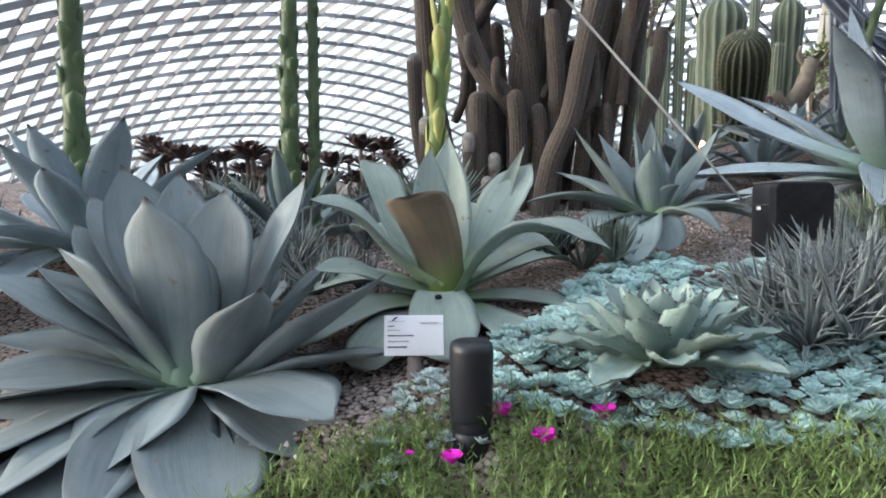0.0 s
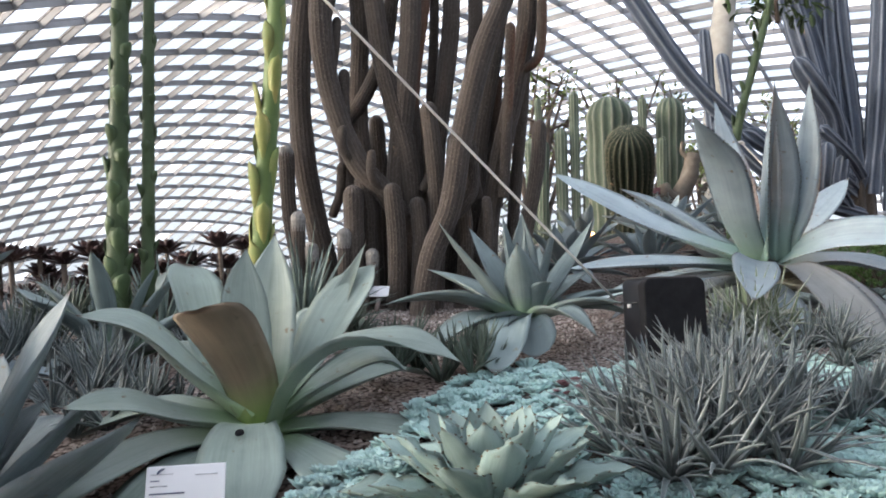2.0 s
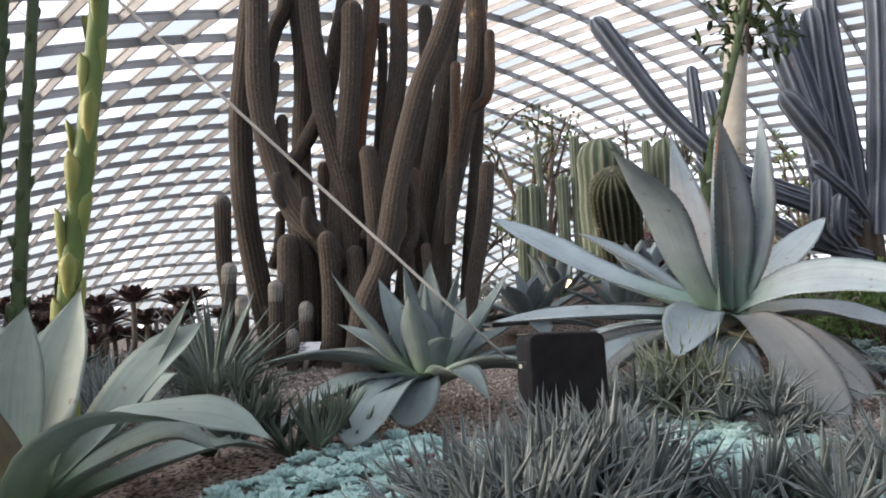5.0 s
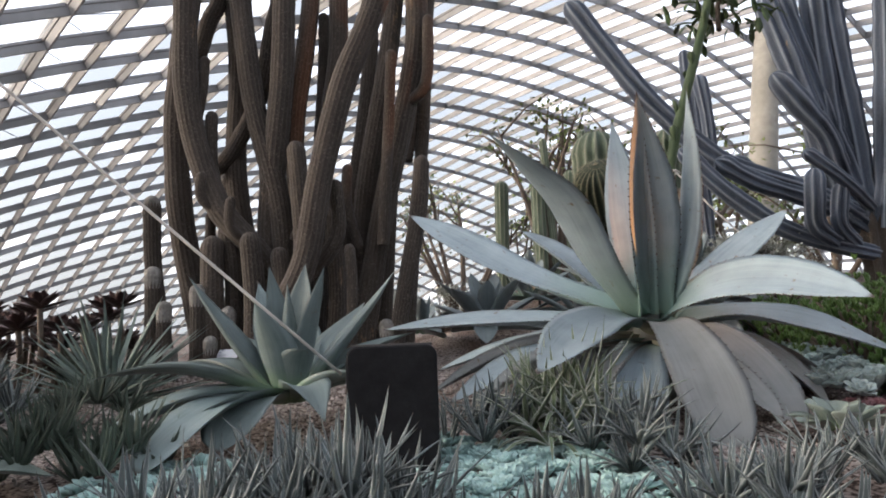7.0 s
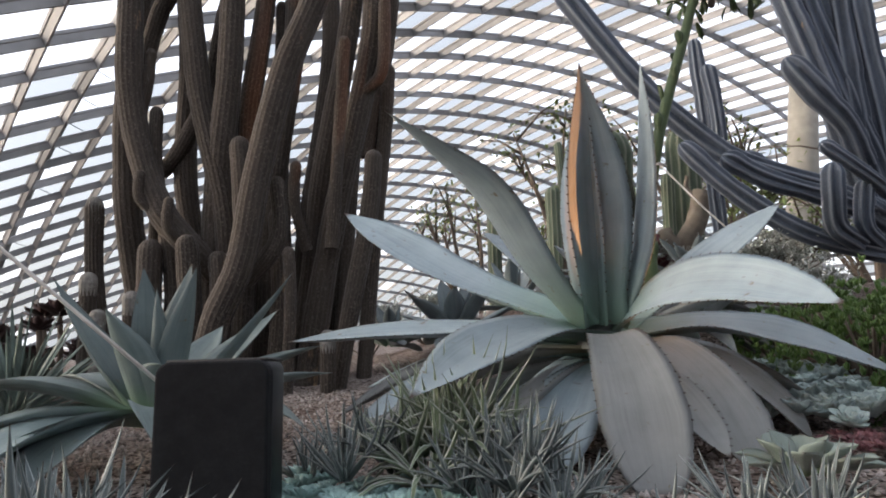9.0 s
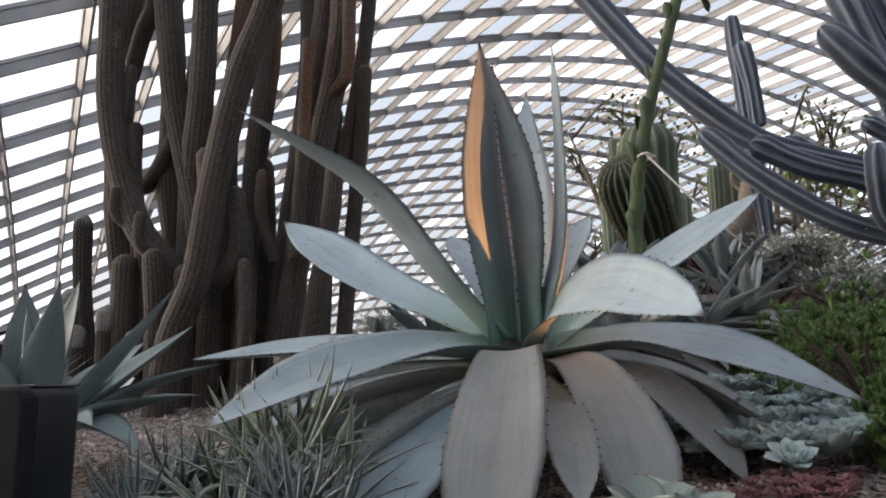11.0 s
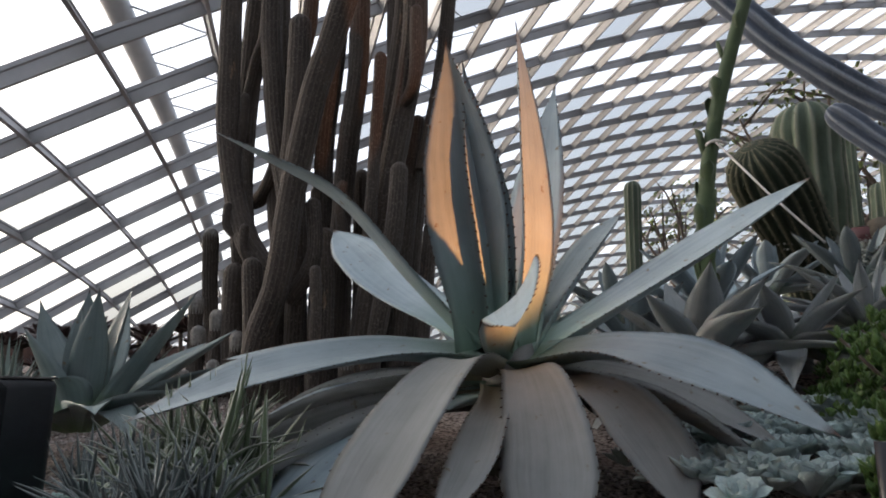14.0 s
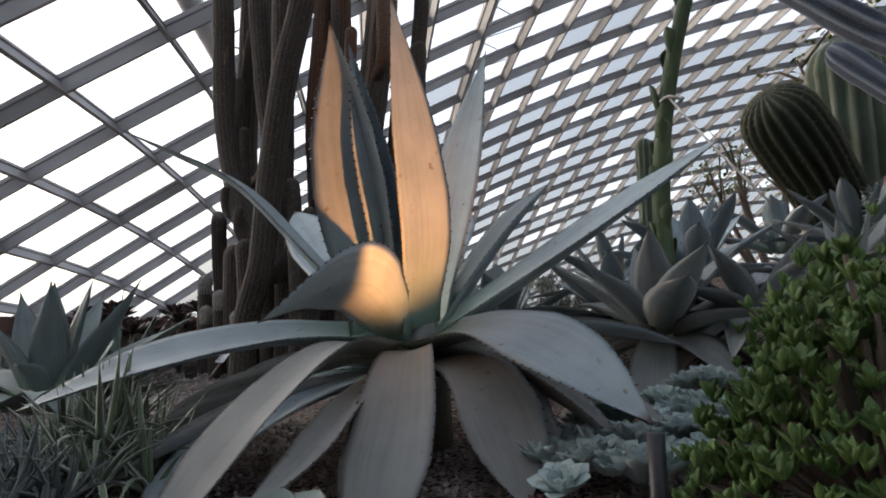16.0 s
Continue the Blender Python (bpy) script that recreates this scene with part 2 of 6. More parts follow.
MAT["stalk_green"] = plain_mat("green_stalk", (0.058, 0.090, 0.040), (0.105, 0.145, 0.068), 18, 0.5, 0.3, 0.2)
MAT["stalk_yellow"] = plain_mat("yellow_stalk", (0.115, 0.180, 0.055), (0.200, 0.260, 0.085), 12, 0.5, 0.3, 0.2)
MAT["bract"] = plain_mat("bract_green", (0.062, 0.100, 0.042), (0.122, 0.170, 0.075), 20, 0.5, 0.3, 0.1)
MAT["bract_yellow"] = plain_mat("bract_orange", (0.200, 0.270, 0.080), (0.440, 0.350, 0.115), 14, 0.5, 0.3, 0.1)


def glass_mat(name, tint, gloss):
    m = bpy.data.materials.new(name)
    m.use_nodes = True
    nt = m.node_tree
    nt.nodes.remove(nt.nodes["Principled BSDF"])
    t = nt.nodes.new("ShaderNodeBsdfTransparent")
    t.inputs[0].default_value = (*tint, 1)
    g = nt.nodes.new("ShaderNodeBsdfGlossy")
    g.inputs["Roughness"].default_value = 0.05
    x = nt.nodes.new("ShaderNodeMixShader")
    x.inputs[0].default_value = gloss
    nt.links.new(t.outputs[0], x.inputs[1])
    nt.links.new(g.outputs[0], x.inputs[2])
    nt.links.new(x.outputs[0], nt.nodes["Material Output"].inputs[0])
    return m


MAT["glass"] = glass_mat("clear_glass", (0.93, 0.96, 0.96), 0.04)
MAT["blind"] = glass_mat("shaded_glass", (0.46, 0.49, 0.49), 0.06)


# ---- mesh helpers ----
class Build:
    """Collects rings and faces of one mesh, with UVs."""

    def __init__(self):
        self.v, self.f, self.uv, self.n, self.m = [], [], [], 0, []

    def add(self, verts, faces, uvs, mat=0):
        self.v.append(np.asarray(verts, float))
        self.uv.append(np.asarray(uvs, float))
        self.f.extend([tuple(i + self.n for i in f) for f in faces])
        self.m.extend([mat] * len(faces))
        self.n += len(verts)

    def mesh(self, name, mats, smooth=True):
        me = bpy.data.meshes.new(name)
        v = np.concatenate(self.v)
        me.from_pydata(v.tolist(), [], self.f)
        uv = np.concatenate(self.uv)
        lay = me.uv_layers.new(name="UVMap")
        idx = np.empty(len(me.loops), dtype=np.int32)
        me.loops.foreach_get("vertex_index", idx)
        lay.data.foreach_set("uv", uv[idx].astype(np.float32).ravel())
        for k in (mats if isinstance(mats, (list, tuple)) else [mats]):
            me.materials.append(MAT[k])
        me.polygons.foreach_set("material_index", self.m)
        if smooth:
            me.polygons.foreach_set("use_smooth", [True] * len(me.polygons))
        me.update()
        return me


def thing(name, at, label, category, group="", kind=""):
    ob = new(name)
    ob.empty_display_size = 0.05
    ob.location = at
    return tagged(ob, label, category, group, kind)


def part(name, mesh, parent, label="", at=(0, 0, 0)):
    ob = new(name, mesh)
    ob.parent = parent
    ob.location = at
    if label:
        tagged(ob, label)
    return ob


def unit(a):
    return a / max(np.linalg.norm(a), 1e-9)


def grid_faces(rings, ring, closed=True):
    out = []
    for i in range(rings - 1):
        for j in range(ring if closed else ring - 1):
            k = (j + 1) % ring
            out.append((i * ring + j, i * ring + k, (i + 1) * ring + k, (i + 1) * ring + j))
    return out


PROFILE = {
    "lance": ((0, .80), (.15, .70), (.35, .84), (.58, 1), (.75, .86), (.88, .52), (.96, .17), (1, .015)),
    "spoon": ((0, .50), (.2, .58), (.45, .92), (.62, 1), (.78, .84), (.89, .45), (.95, .16), (1, .015)),
    "tongue": ((0, .55), (.3, .70), (.6, .95), (.78, 1), (.9, .80), (.96, .52), (.99, .22), (1, .03)),
    "blade": ((0, 1.0), (.08, .82), (.2, .74), (.4, .90), (.58, 1), (.74, .86), (.86, .55), (.94, .25), (.98, .06), (1, .012)),
    "spear": ((0, .72), (.10, .70), (.28, .93), (.42, 1), (.58, .88), (.72, .62), (.84, .34), (.93, .12), (.98, .03), (1, .012)),
    "scoop": ((0, .45), (.14, .78), (.30, 1), (.50, .98), (.70, .78), (.85, .48), (.95, .18), (1, .02)),
    "fold": ((0, .70), (.2, .74), (.45, .88), (.7, 1), (.88, .98), (.96, .72), (1, .25)),
    "strap": ((0, .8), (.3, 1), (.6, .8), (.85, .4), (1, .02)),
    "petal": ((0, .4), (.3, .75), (.65, 1), (.85, .75), (.95, .35), (1, .03)),
}


def leaf(bd, p0, p1, p2, width, thick=0.02, cup=0.18, roll=0.0, prof="lance", seg=16, across=8, wave=0.0, waves=3.0, teeth=0, turn=0.0, mat=0, side=None, v0=0.0, v1=1.0):
    """One fleshy leaf along a curve p0 p1 p2; its upper face looks inwards and up. roll and turn twist it at its foot and towards its tip."""
    p0, p1, p2 = (np.asarray(p, float) for p in (p0, p1, p2))
    if side is None:
        h = p2 - p0
        h[2] = 0
        if np.linalg.norm(h) < 0.02:
            h = p1 - p0
            h[2] = 0
        h = unit(h)
        side = np.array([-h[1], h[0], 0.0])
    a_top = np.linspace(-1, 1, across + 1)
    a_bot = np.linspace(1, -1, across + 1)[1:-1]
    prx = [q[0] for q in PROFILE[prof]]
    pry = [q[1] for q in PROFILE[prof]]
    vs, uv = [], []
    edges = []
    for i in range(seg + 1):
        t = i / seg
        c = (1 - t) ** 2 * p0 + 2 * t * (1 - t) * p1 + t * t * p2
        tg = unit(2 * (1 - t) * (p1 - p0) + 2 * t * (p2 - p1))
        s = unit(side - tg * (side @ tg))
        nrm = np.cross(tg, s)
        ang = radians(roll + turn * t)
        s, nrm = s * math.cos(ang) + nrm * math.sin(ang), nrm * math.cos(ang) - s * math.sin(ang)
        w = width * 0.5 * np.interp(t, prx, pry)
        th = thick * (1.25 - t) * min(1, w / (width * 0.2))
        cp = cup * w * 2 * (1.0 - 0.35 * t)
        wv = wave * w * math.sin(waves * math.tau * t)
        for a in a_top:
            vs.append(c + s * a * w + nrm * (cp * a * a + wv * a * abs(a)))
            uv.append((0.5 + 0.5 * a, v0 + (v1 - v0) * t))
        for a in a_bot:
            vs.append(c + s * a * w + nrm * (cp * a * a + wv * a * abs(a) - th * (1 - a * a)))
            uv.append((0.5 + 0.5 * a, v0 + (v1 - v0) * t))
        edges.append((c - s * w + nrm * (cp - wv), c + s * w + nrm * (cp + wv), s, tg, nrm, w))
    ring = 2 * across
    faces = grid_faces(seg + 1, ring)
    faces = [tuple(reversed(f)) for f in faces]
    bd.add(vs, faces, uv, mat)
    if teeth:
        for k in range(teeth):
            x = 0.12 + 0.82 * (k + 0.5) / teeth
            i = min(int(x * seg), seg - 1)
            fr = x * seg - i
            for sd, sg in ((0, -1), (1, 1)):
                e = edges[i][sd] * (1 - fr) + edges[i + 1][sd] * fr
                _, _, s, tg, nrm, w = edges[i]
                z = 0.0036
                q = [e - tg * z * 0.7 - s * sg * 0.002, e + tg * z * 0.7 - s * sg * 0.002, e + s * sg * z + tg * z * 0.3, e - nrm * z * 0.5]
                bd.add(q, [(0, 1, 2), (1, 3, 2), (3, 0, 2)], [(0.5, 1.0)] * 4, mat)


def curl_leaf(bd, pts, width, rolls=(0.0,), thick=0.022, cup=0.14, prof="lance", seg=26, across=10, wave=0.0, waves=2.0, teeth=0, side=None, mat=0):
    """A fleshy leaf through several points, with its own roll along the way."""
    line = bezier(pts, seg)
    if side is None:
        h = np.asarray(pts[-1], float) - np.asarray(pts[0], float)
        h[2] = 0
        h = unit(h)
        side = np.array([-h[1], h[0], 0.0])
    prx = [q[0] for q in PROFILE[prof]]
    pry = [q[1] for q in PROFILE[prof]]
    a_top = np.linspace(-1, 1, across + 1)
    a_bot = np.linspace(1, -1, across + 1)[1:-1]
    vs, uv, edges = [], [], []
    for i in range(seg + 1):
        t = i / seg
        c = line[i]
        tg = unit(line[min(i + 1, seg)] - line[max(i - 1, 0)])
        s = unit(side - tg * (side @ tg))
        nrm = np.cross(tg, s)
        ang = radians(np.interp(t, np.linspace(0, 1, len(rolls)), rolls) if len(rolls) > 1 else rolls[0])
        s, nrm = s * math.cos(ang) + nrm * math.sin(ang), nrm * math.cos(ang) - s * math.sin(ang)
        w = width * 0.5 * np.interp(t, prx, pry)
        th = thick * (1.25 - t) * min(1, w / (width * 0.2))
        cp = cup * w * 2 * (1.0 - 0.3 * t)
        wv = wave * w * math.sin(waves * math.tau * t)
        for a in a_top:
            vs.append(c + s * a * w + nrm * (cp * abs(a) ** 1.6 + wv * a * abs(a)))
            uv.append((0.5 + 0.5 * a, t))
        for a in a_bot:
            vs.append(c + s * a * w + nrm * (cp * abs(a) ** 1.6 + wv * a * abs(a) - th * (1 - a * a)))
            uv.append((0.5 + 0.5 * a, t))
        edges.append((c - s * w + nrm * (cp - wv), c + s * w + nrm * (cp + wv), s, tg, nrm))
    bd.add(vs, [tuple(reversed(f)) for f in grid_faces(seg + 1, 2 * across)], uv, mat)
    for k in range(teeth):
        x = (0.10 + 0.84 * (k + 0.5) / teeth) * seg
        i = min(int(x), seg - 1)
        for sd, sg in ((0, -1), (1, 1)):
            e = edges[i][sd] * (1 - x + i) + edges[i + 1][sd] * (x - i)
            _, _, s, tg, nrm = edges[i]
            z = 0.0042
            bd.add([e - tg * z * 0.7 - s * sg * 0.002, e + tg * z * 0.7 - s * sg * 0.002, e + s * sg * z + tg * z * 0.3, e - nrm * z * 0.5], [(0, 1, 2), (1, 3, 2), (3, 0, 2)], [(0.5, 1.0)] * 4, mat)


def bend_leaf(bd, base, az, elev, length, width, bend=20.0, **kw):
    """A leaf by its direction: az from +x anticlockwise, elev at its foot, bend: by how many degrees it sinks towards the tip."""
    a, e = radians(az), radians(elev)
    d0 = np.array([math.cos(a) * math.cos(e), math.sin(a) * math.cos(e), math.sin(e)])
    e2 = radians(elev - bend)
    d1 = np.array([math.cos(a) * math.cos(e2), math.sin(a) * math.cos(e2), math.sin(e2)])
    p0 = np.asarray(base, float)
    p1 = p0 + d0 * length * 0.5
    p2 = p1 + d1 * length * 0.5
    leaf(bd, p0, p1, p2, width, side=np.array([-math.sin(a), math.cos(a), 0.0]), **kw)


def tube(bd, pts, radii, sides=10, mat=0, cap=True, uvrep=1.0):
    """A round tube along points with a radius at each."""
    pts = [np.asarray(p, float) for p in pts]
    vs, uv = [], []
    ref = np.array([0.31, 0.95, 0.05])
    L = 0.0
    for i, p in enumerate(pts):
        tg = unit(pts[min(i + 1, len(pts) - 1)] - pts[max(i - 1, 0)])
        s = unit(np.cross(tg, ref)) if abs(tg @ unit(ref)) < 0.97 else unit(np.cross(tg, (1, 0, 0)))
        n = np.cross(tg, s)
        if i:
            L += np.linalg.norm(p - pts[i - 1])
        for j in range(sides):
            an = math.tau * j / sides
            vs.append(p + (s * math.cos(an) + n * math.sin(an)) * radii[i])
            uv.append((uvrep * j / sides, L))
    faces = grid_faces(len(pts), sides)
    if cap:
        faces.append(tuple(range(sides))[::-1])
        faces.append(tuple(range((len(pts) - 1) * sides, len(pts) * sides)))
    bd.add(vs, faces, uv, mat)


def box(bd, lo, hi, mat=0, m=None):
    x0, y0, z0 = lo
    x1, y1, z1 = hi
    v = np.array([(x0, y0, z0), (x1, y0, z0), (x1, y1, z0), (x0, y1, z0), (x0, y0, z1), (x1, y0, z1), (x1, y1, z1), (x0, y1, z1)])
    if m is not None:
        v = np.array([(m @ Vector(q))[:] for q in v])
    bd.add(v, [(3, 2, 1, 0), (4, 5, 6, 7), (0, 1, 5, 4), (1, 2, 6, 5), (2, 3, 7, 6), (3, 0, 4, 7)], [(0, 0)] * 8, mat)


def bezier(p, n):
    """Points along a smooth line through the given points (Catmull-Rom)."""
    p = [np.asarray(q, float) for q in p]
    p = [2 * p[0] - p[1]] + p + [2 * p[-1] - p[-2]]
    out = []
    k = len(p) - 3
    for i in range(n + 1):
        x = i / n * k
        j = min(int(x), k - 1)
        t = x - j
        a, b, c, d = p[j:j + 4]
        out.append(0.5 * (2 * b + (c - a) * t + (2 * a - 5 * b + 4 * c - d) * t * t + (3 * b - a - 3 * c + d) * t ** 3))
    return out


def smooth01(x):
    x = min(1.0, max(0.0, x))
    return x * x * (3 - 2 * x)


GY = (-3, 0.2, 0.6, 0.8, 0.9, 1.0, 1.08, 1.2, 1.6, 1.9, 2.5, 3.0, 4.5, 6.0, 12.0, 40.0, 400.0)
GZ = (0.05, 0.10, 0.30, 0.46, 0.54, 0.62, 0.675, 0.70, 0.765, 0.80, 0.845, 0.90, 0.98, 0.95, 0.7, 0.5, 0.3)


def ground_z(x, y):
    yy = y - 0.06 * max(0.0, min(x, 3.0) - 1.0)
    z = np.interp(yy, GY, GZ)
    z -= 0.07 * smooth01((0.15 - x) / 0.35) * (1 - smooth01((y - 1.5) / 0.6))
    z += 0.32 * smooth01((y - 3.1) / 1.6) * smooth01((x - 0.7) / 1.0) * (1 - smooth01((y - 7) / 4))
    return float(z) + 0.012 * noise.noise((x * 2.3, y * 2.3, 0.3))


# ---- structure ----
def ground():
    xs = np.concatenate([np.linspace(-400, -8, 12), np.linspace(-6, -1.6, 12), np.linspace(-1.4, 4.0, 109), np.linspace(4.4, 9, 12), np.linspace(12, 400, 12)])
    ys = np.concatenate([np.linspace(-400, -8, 10), np.linspace(-5, 0.0, 10), np.linspace(0.1, 5.0, 99), np.linspace(5.4, 12, 16), np.linspace(15, 400, 12)])
    bd = Build()
    v = [(x, y, ground_z(x, y)) for y in ys for x in xs]
    bd.add(v, grid_faces(len(ys), len(xs), False), [(x, y) for x, y, _ in v])
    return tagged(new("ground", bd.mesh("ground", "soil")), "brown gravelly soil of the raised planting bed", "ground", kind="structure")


ground()

DOME_O = np.array([2.0, 1.2, 1.09])
DOME_AZ = radians(44.7)
AX = np.array([-math.sin(DOME_AZ), math.cos(DOME_AZ), 0.0])
PX = np.array([math.cos(DOME_AZ), math.sin(DOME_AZ), 0.0])
Q_STEP, S_STEP = 2.8, 4.0       # cell of the roof grid in plan


def roof_z(q, s):
    """Height of the shallow glass dome over the eye, in its own plan axes."""
    q, s = q / 10, s / 10
    return 9.92 + 4.836 * q + 1.266 * s - 0.454 * q * q + 0.081 * q * s - 0.2775 * s * s


def roof_at(q, s, up=0.0):
    """A point of the dome, moved out along its normal by up."""
    e = 0.05
    n = unit(np.array([-(roof_z(q + e, s) - roof_z(q - e, s)) / (2 * e), -(roof_z(q, s + e) - roof_z(q, s - e)) / (2 * e), 1.0]))
    n = PX * n[0] + AX * n[1] + np.array([0, 0, n[2]])
    return DOME_O + PX * q + AX * s + np.array([0, 0, roof_z(q, s)]) + n * up, n


def roof_bar(bd, pts, width, depth):
    """A flat steel bar that hangs below the glass along points of the dome."""
    vs = []
    for i, (p, n) in enumerate(pts):
        tg = unit(pts[min(i + 1, len(pts) - 1)][0] - pts[max(i - 1, 0)][0])
        sd = unit(np.cross(tg, n)) * width * 0.5
        vs += [p - sd, p + sd, p + sd - n * depth * 0.25, p + sd * 0.55 - n * depth * 0.3, p + sd * 0.55 - n * depth, p - sd * 0.55 - n * depth, p - sd * 0.55 - n * depth * 0.3, p - sd - n * depth * 0.25]
    bd.add(vs, grid_faces(len(pts), 8), [(0, 0)] * len(vs))


def dome():
    """The glass roof: a shallow dome of crossing steel bars with panes between them, open to the sky."""
    qs = [-7.9 + Q_STEP * k for k in range(-12, 48)]
    ss = [22.4 + S_STEP * k for k in range(-28, 32)]
    low = -1.6
    bars = Build()

    def run(line, width, depth):
        keep = []
        for q, s in line + [(9e3, 9e3)]:
            if q < 9e2 and roof_z(q, s) > low:
                keep.append(roof_at(q, s))
            else:
                if len(keep) > 1:
                    roof_bar(bars, keep, width, depth)
                keep = []
    for q in qs:
        run([(q, s) for s in ss], 0.20, 0.56)
    for s in ss:
        run([(q, s) for q in qs], 0.21, 0.54)
    ob = tagged(new("ceiling", bars.mesh("ceiling", "steel", False)), "grey steel grid of the curved glasshouse roof", "roof", kind="structure")
    panes = Build()
    rnd = random.Random(5)
    for q in qs[:-1]:
        for j, s in enumerate(ss[:-1]):
            cell = [(q, s), (q + Q_STEP, s), (q + Q_STEP, s + S_STEP), (q, s + S_STEP)]
            if min(roof_z(*c) for c in cell) > low:
                shade = rnd.random() < (0.08 if q < 2 else 0.28 if s < 44 else 0.80)
                panes.add([roof_at(*c, 0.03)[0] for c in cell], [(0, 1, 2, 3)], [(0, 0), (1, 0), (1, 1), (0, 1)], 1 if shade else 0)
    pn = part("panes", panes.mesh("panes", ["glass", "blind"], False), ob, "clear roof panes, some with pale blinds drawn")
    pn.visible_shadow = False
    tagged(pn, kind="stuff")
    # outer arches with their struts, above the glass
    for q in (-4.2, 7.8):
        arch = Build()
        st = [s for s in np.arange(-60, 100, 4.0) if roof_z(q, s) > low]
        tube(arch, [roof_at(q, s, 1.6)[0] for s in st], [0.40] * len(st), 10)
        for s in st[1:-1]:
            for ds in (-2.0, 2.0):
                tube(arch, [roof_at(q, s, 1.6)[0], roof_at(q + 2.0, s + ds, 0.6)[0]], [0.035, 0.035], 5)
        tube(arch, [roof_at(q + 2.0, s, 0.6)[0] for s in st], [0.05] * len(st), 6)
        part("outer_arch", arch.mesh("outer_arch", "truss"), ob, "pale outer steel arch with thin struts")


dome()


def low_wall():
    """The brown kerb wall on which the glass stands at its near low edge."""
    bd = Build()
    line = []
    for s in np.arange(-10, 90, 2.0):
        q = min(np.arange(-40, 0, 0.1), key=lambda v: abs(roof_z(v, s) - 0.95))
        line.append(DOME_O + PX * q + AX * s)
    vs = []
    for p in line:
        vs += [(*(p - PX * 0.25)[:2], -0.2), (*(p - PX * 0.25)[:2], 2.10), (*(p + PX * 0.25)[:2], 2.10), (*(p + PX * 0.25)[:2], -0.2)]
    bd.add(vs, grid_faces(len(line), 4), [(0, 0)] * len(vs))
    tagged(new("wall_west", bd.mesh("wall_west", "wall", False)), "low dark brown wall under the glass", "wall", kind="structure")


low_wall()


def light_block_wall():
    bd = Build()
    # added wall, never in view: its height cuts the skylight from behind the camera
    box(bd, (-3, -7.5, -0.2), (30, -7.0, 6.0))
    tagged(new("wall_south_light_block", bd.mesh("wall_south_light_block", "wall", False)), "added brown wall out of view that blocks light from behind", "wall", kind="structure")


light_block_wall()


# ---- agaves ----
def agave(name, at, mat, label, leaves, group="agaves"):
    """leaves: callables that draw one leaf each into a Build, in the plant's own space."""
    top = thing(name, at, label, "agave", group)
    for fn in leaves:
        bd = Build()
        use = fn(bd) or mat
        part("leaf", bd.mesh("leaf", use), top)
    return top


def tipped(base, tip, width, lift=0.0, out=0.0, mat=None, mid=0.5, **kw):
    """A leaf from base to a tip, its middle raised by lift."""
    base, tip = np.asarray(base, float), np.asarray(tip, float)

    def draw(bd):
        ctrl = base * (1 - mid) + tip * mid + np.array([0, 0, lift])
        leaf(bd, base, ctrl, tip, width, **kw)
        return mat
    return draw


def bent(az, elev, length, width, bend=20.0, mat=None, foot=0.03, z=0.0, **kw):
    def draw(bd):
        a = radians(az)
        bend_leaf(bd, (math.cos(a) * foot, math.sin(a) * foot, z), az, elev, length, width, bend, **kw)
        return mat
    return draw


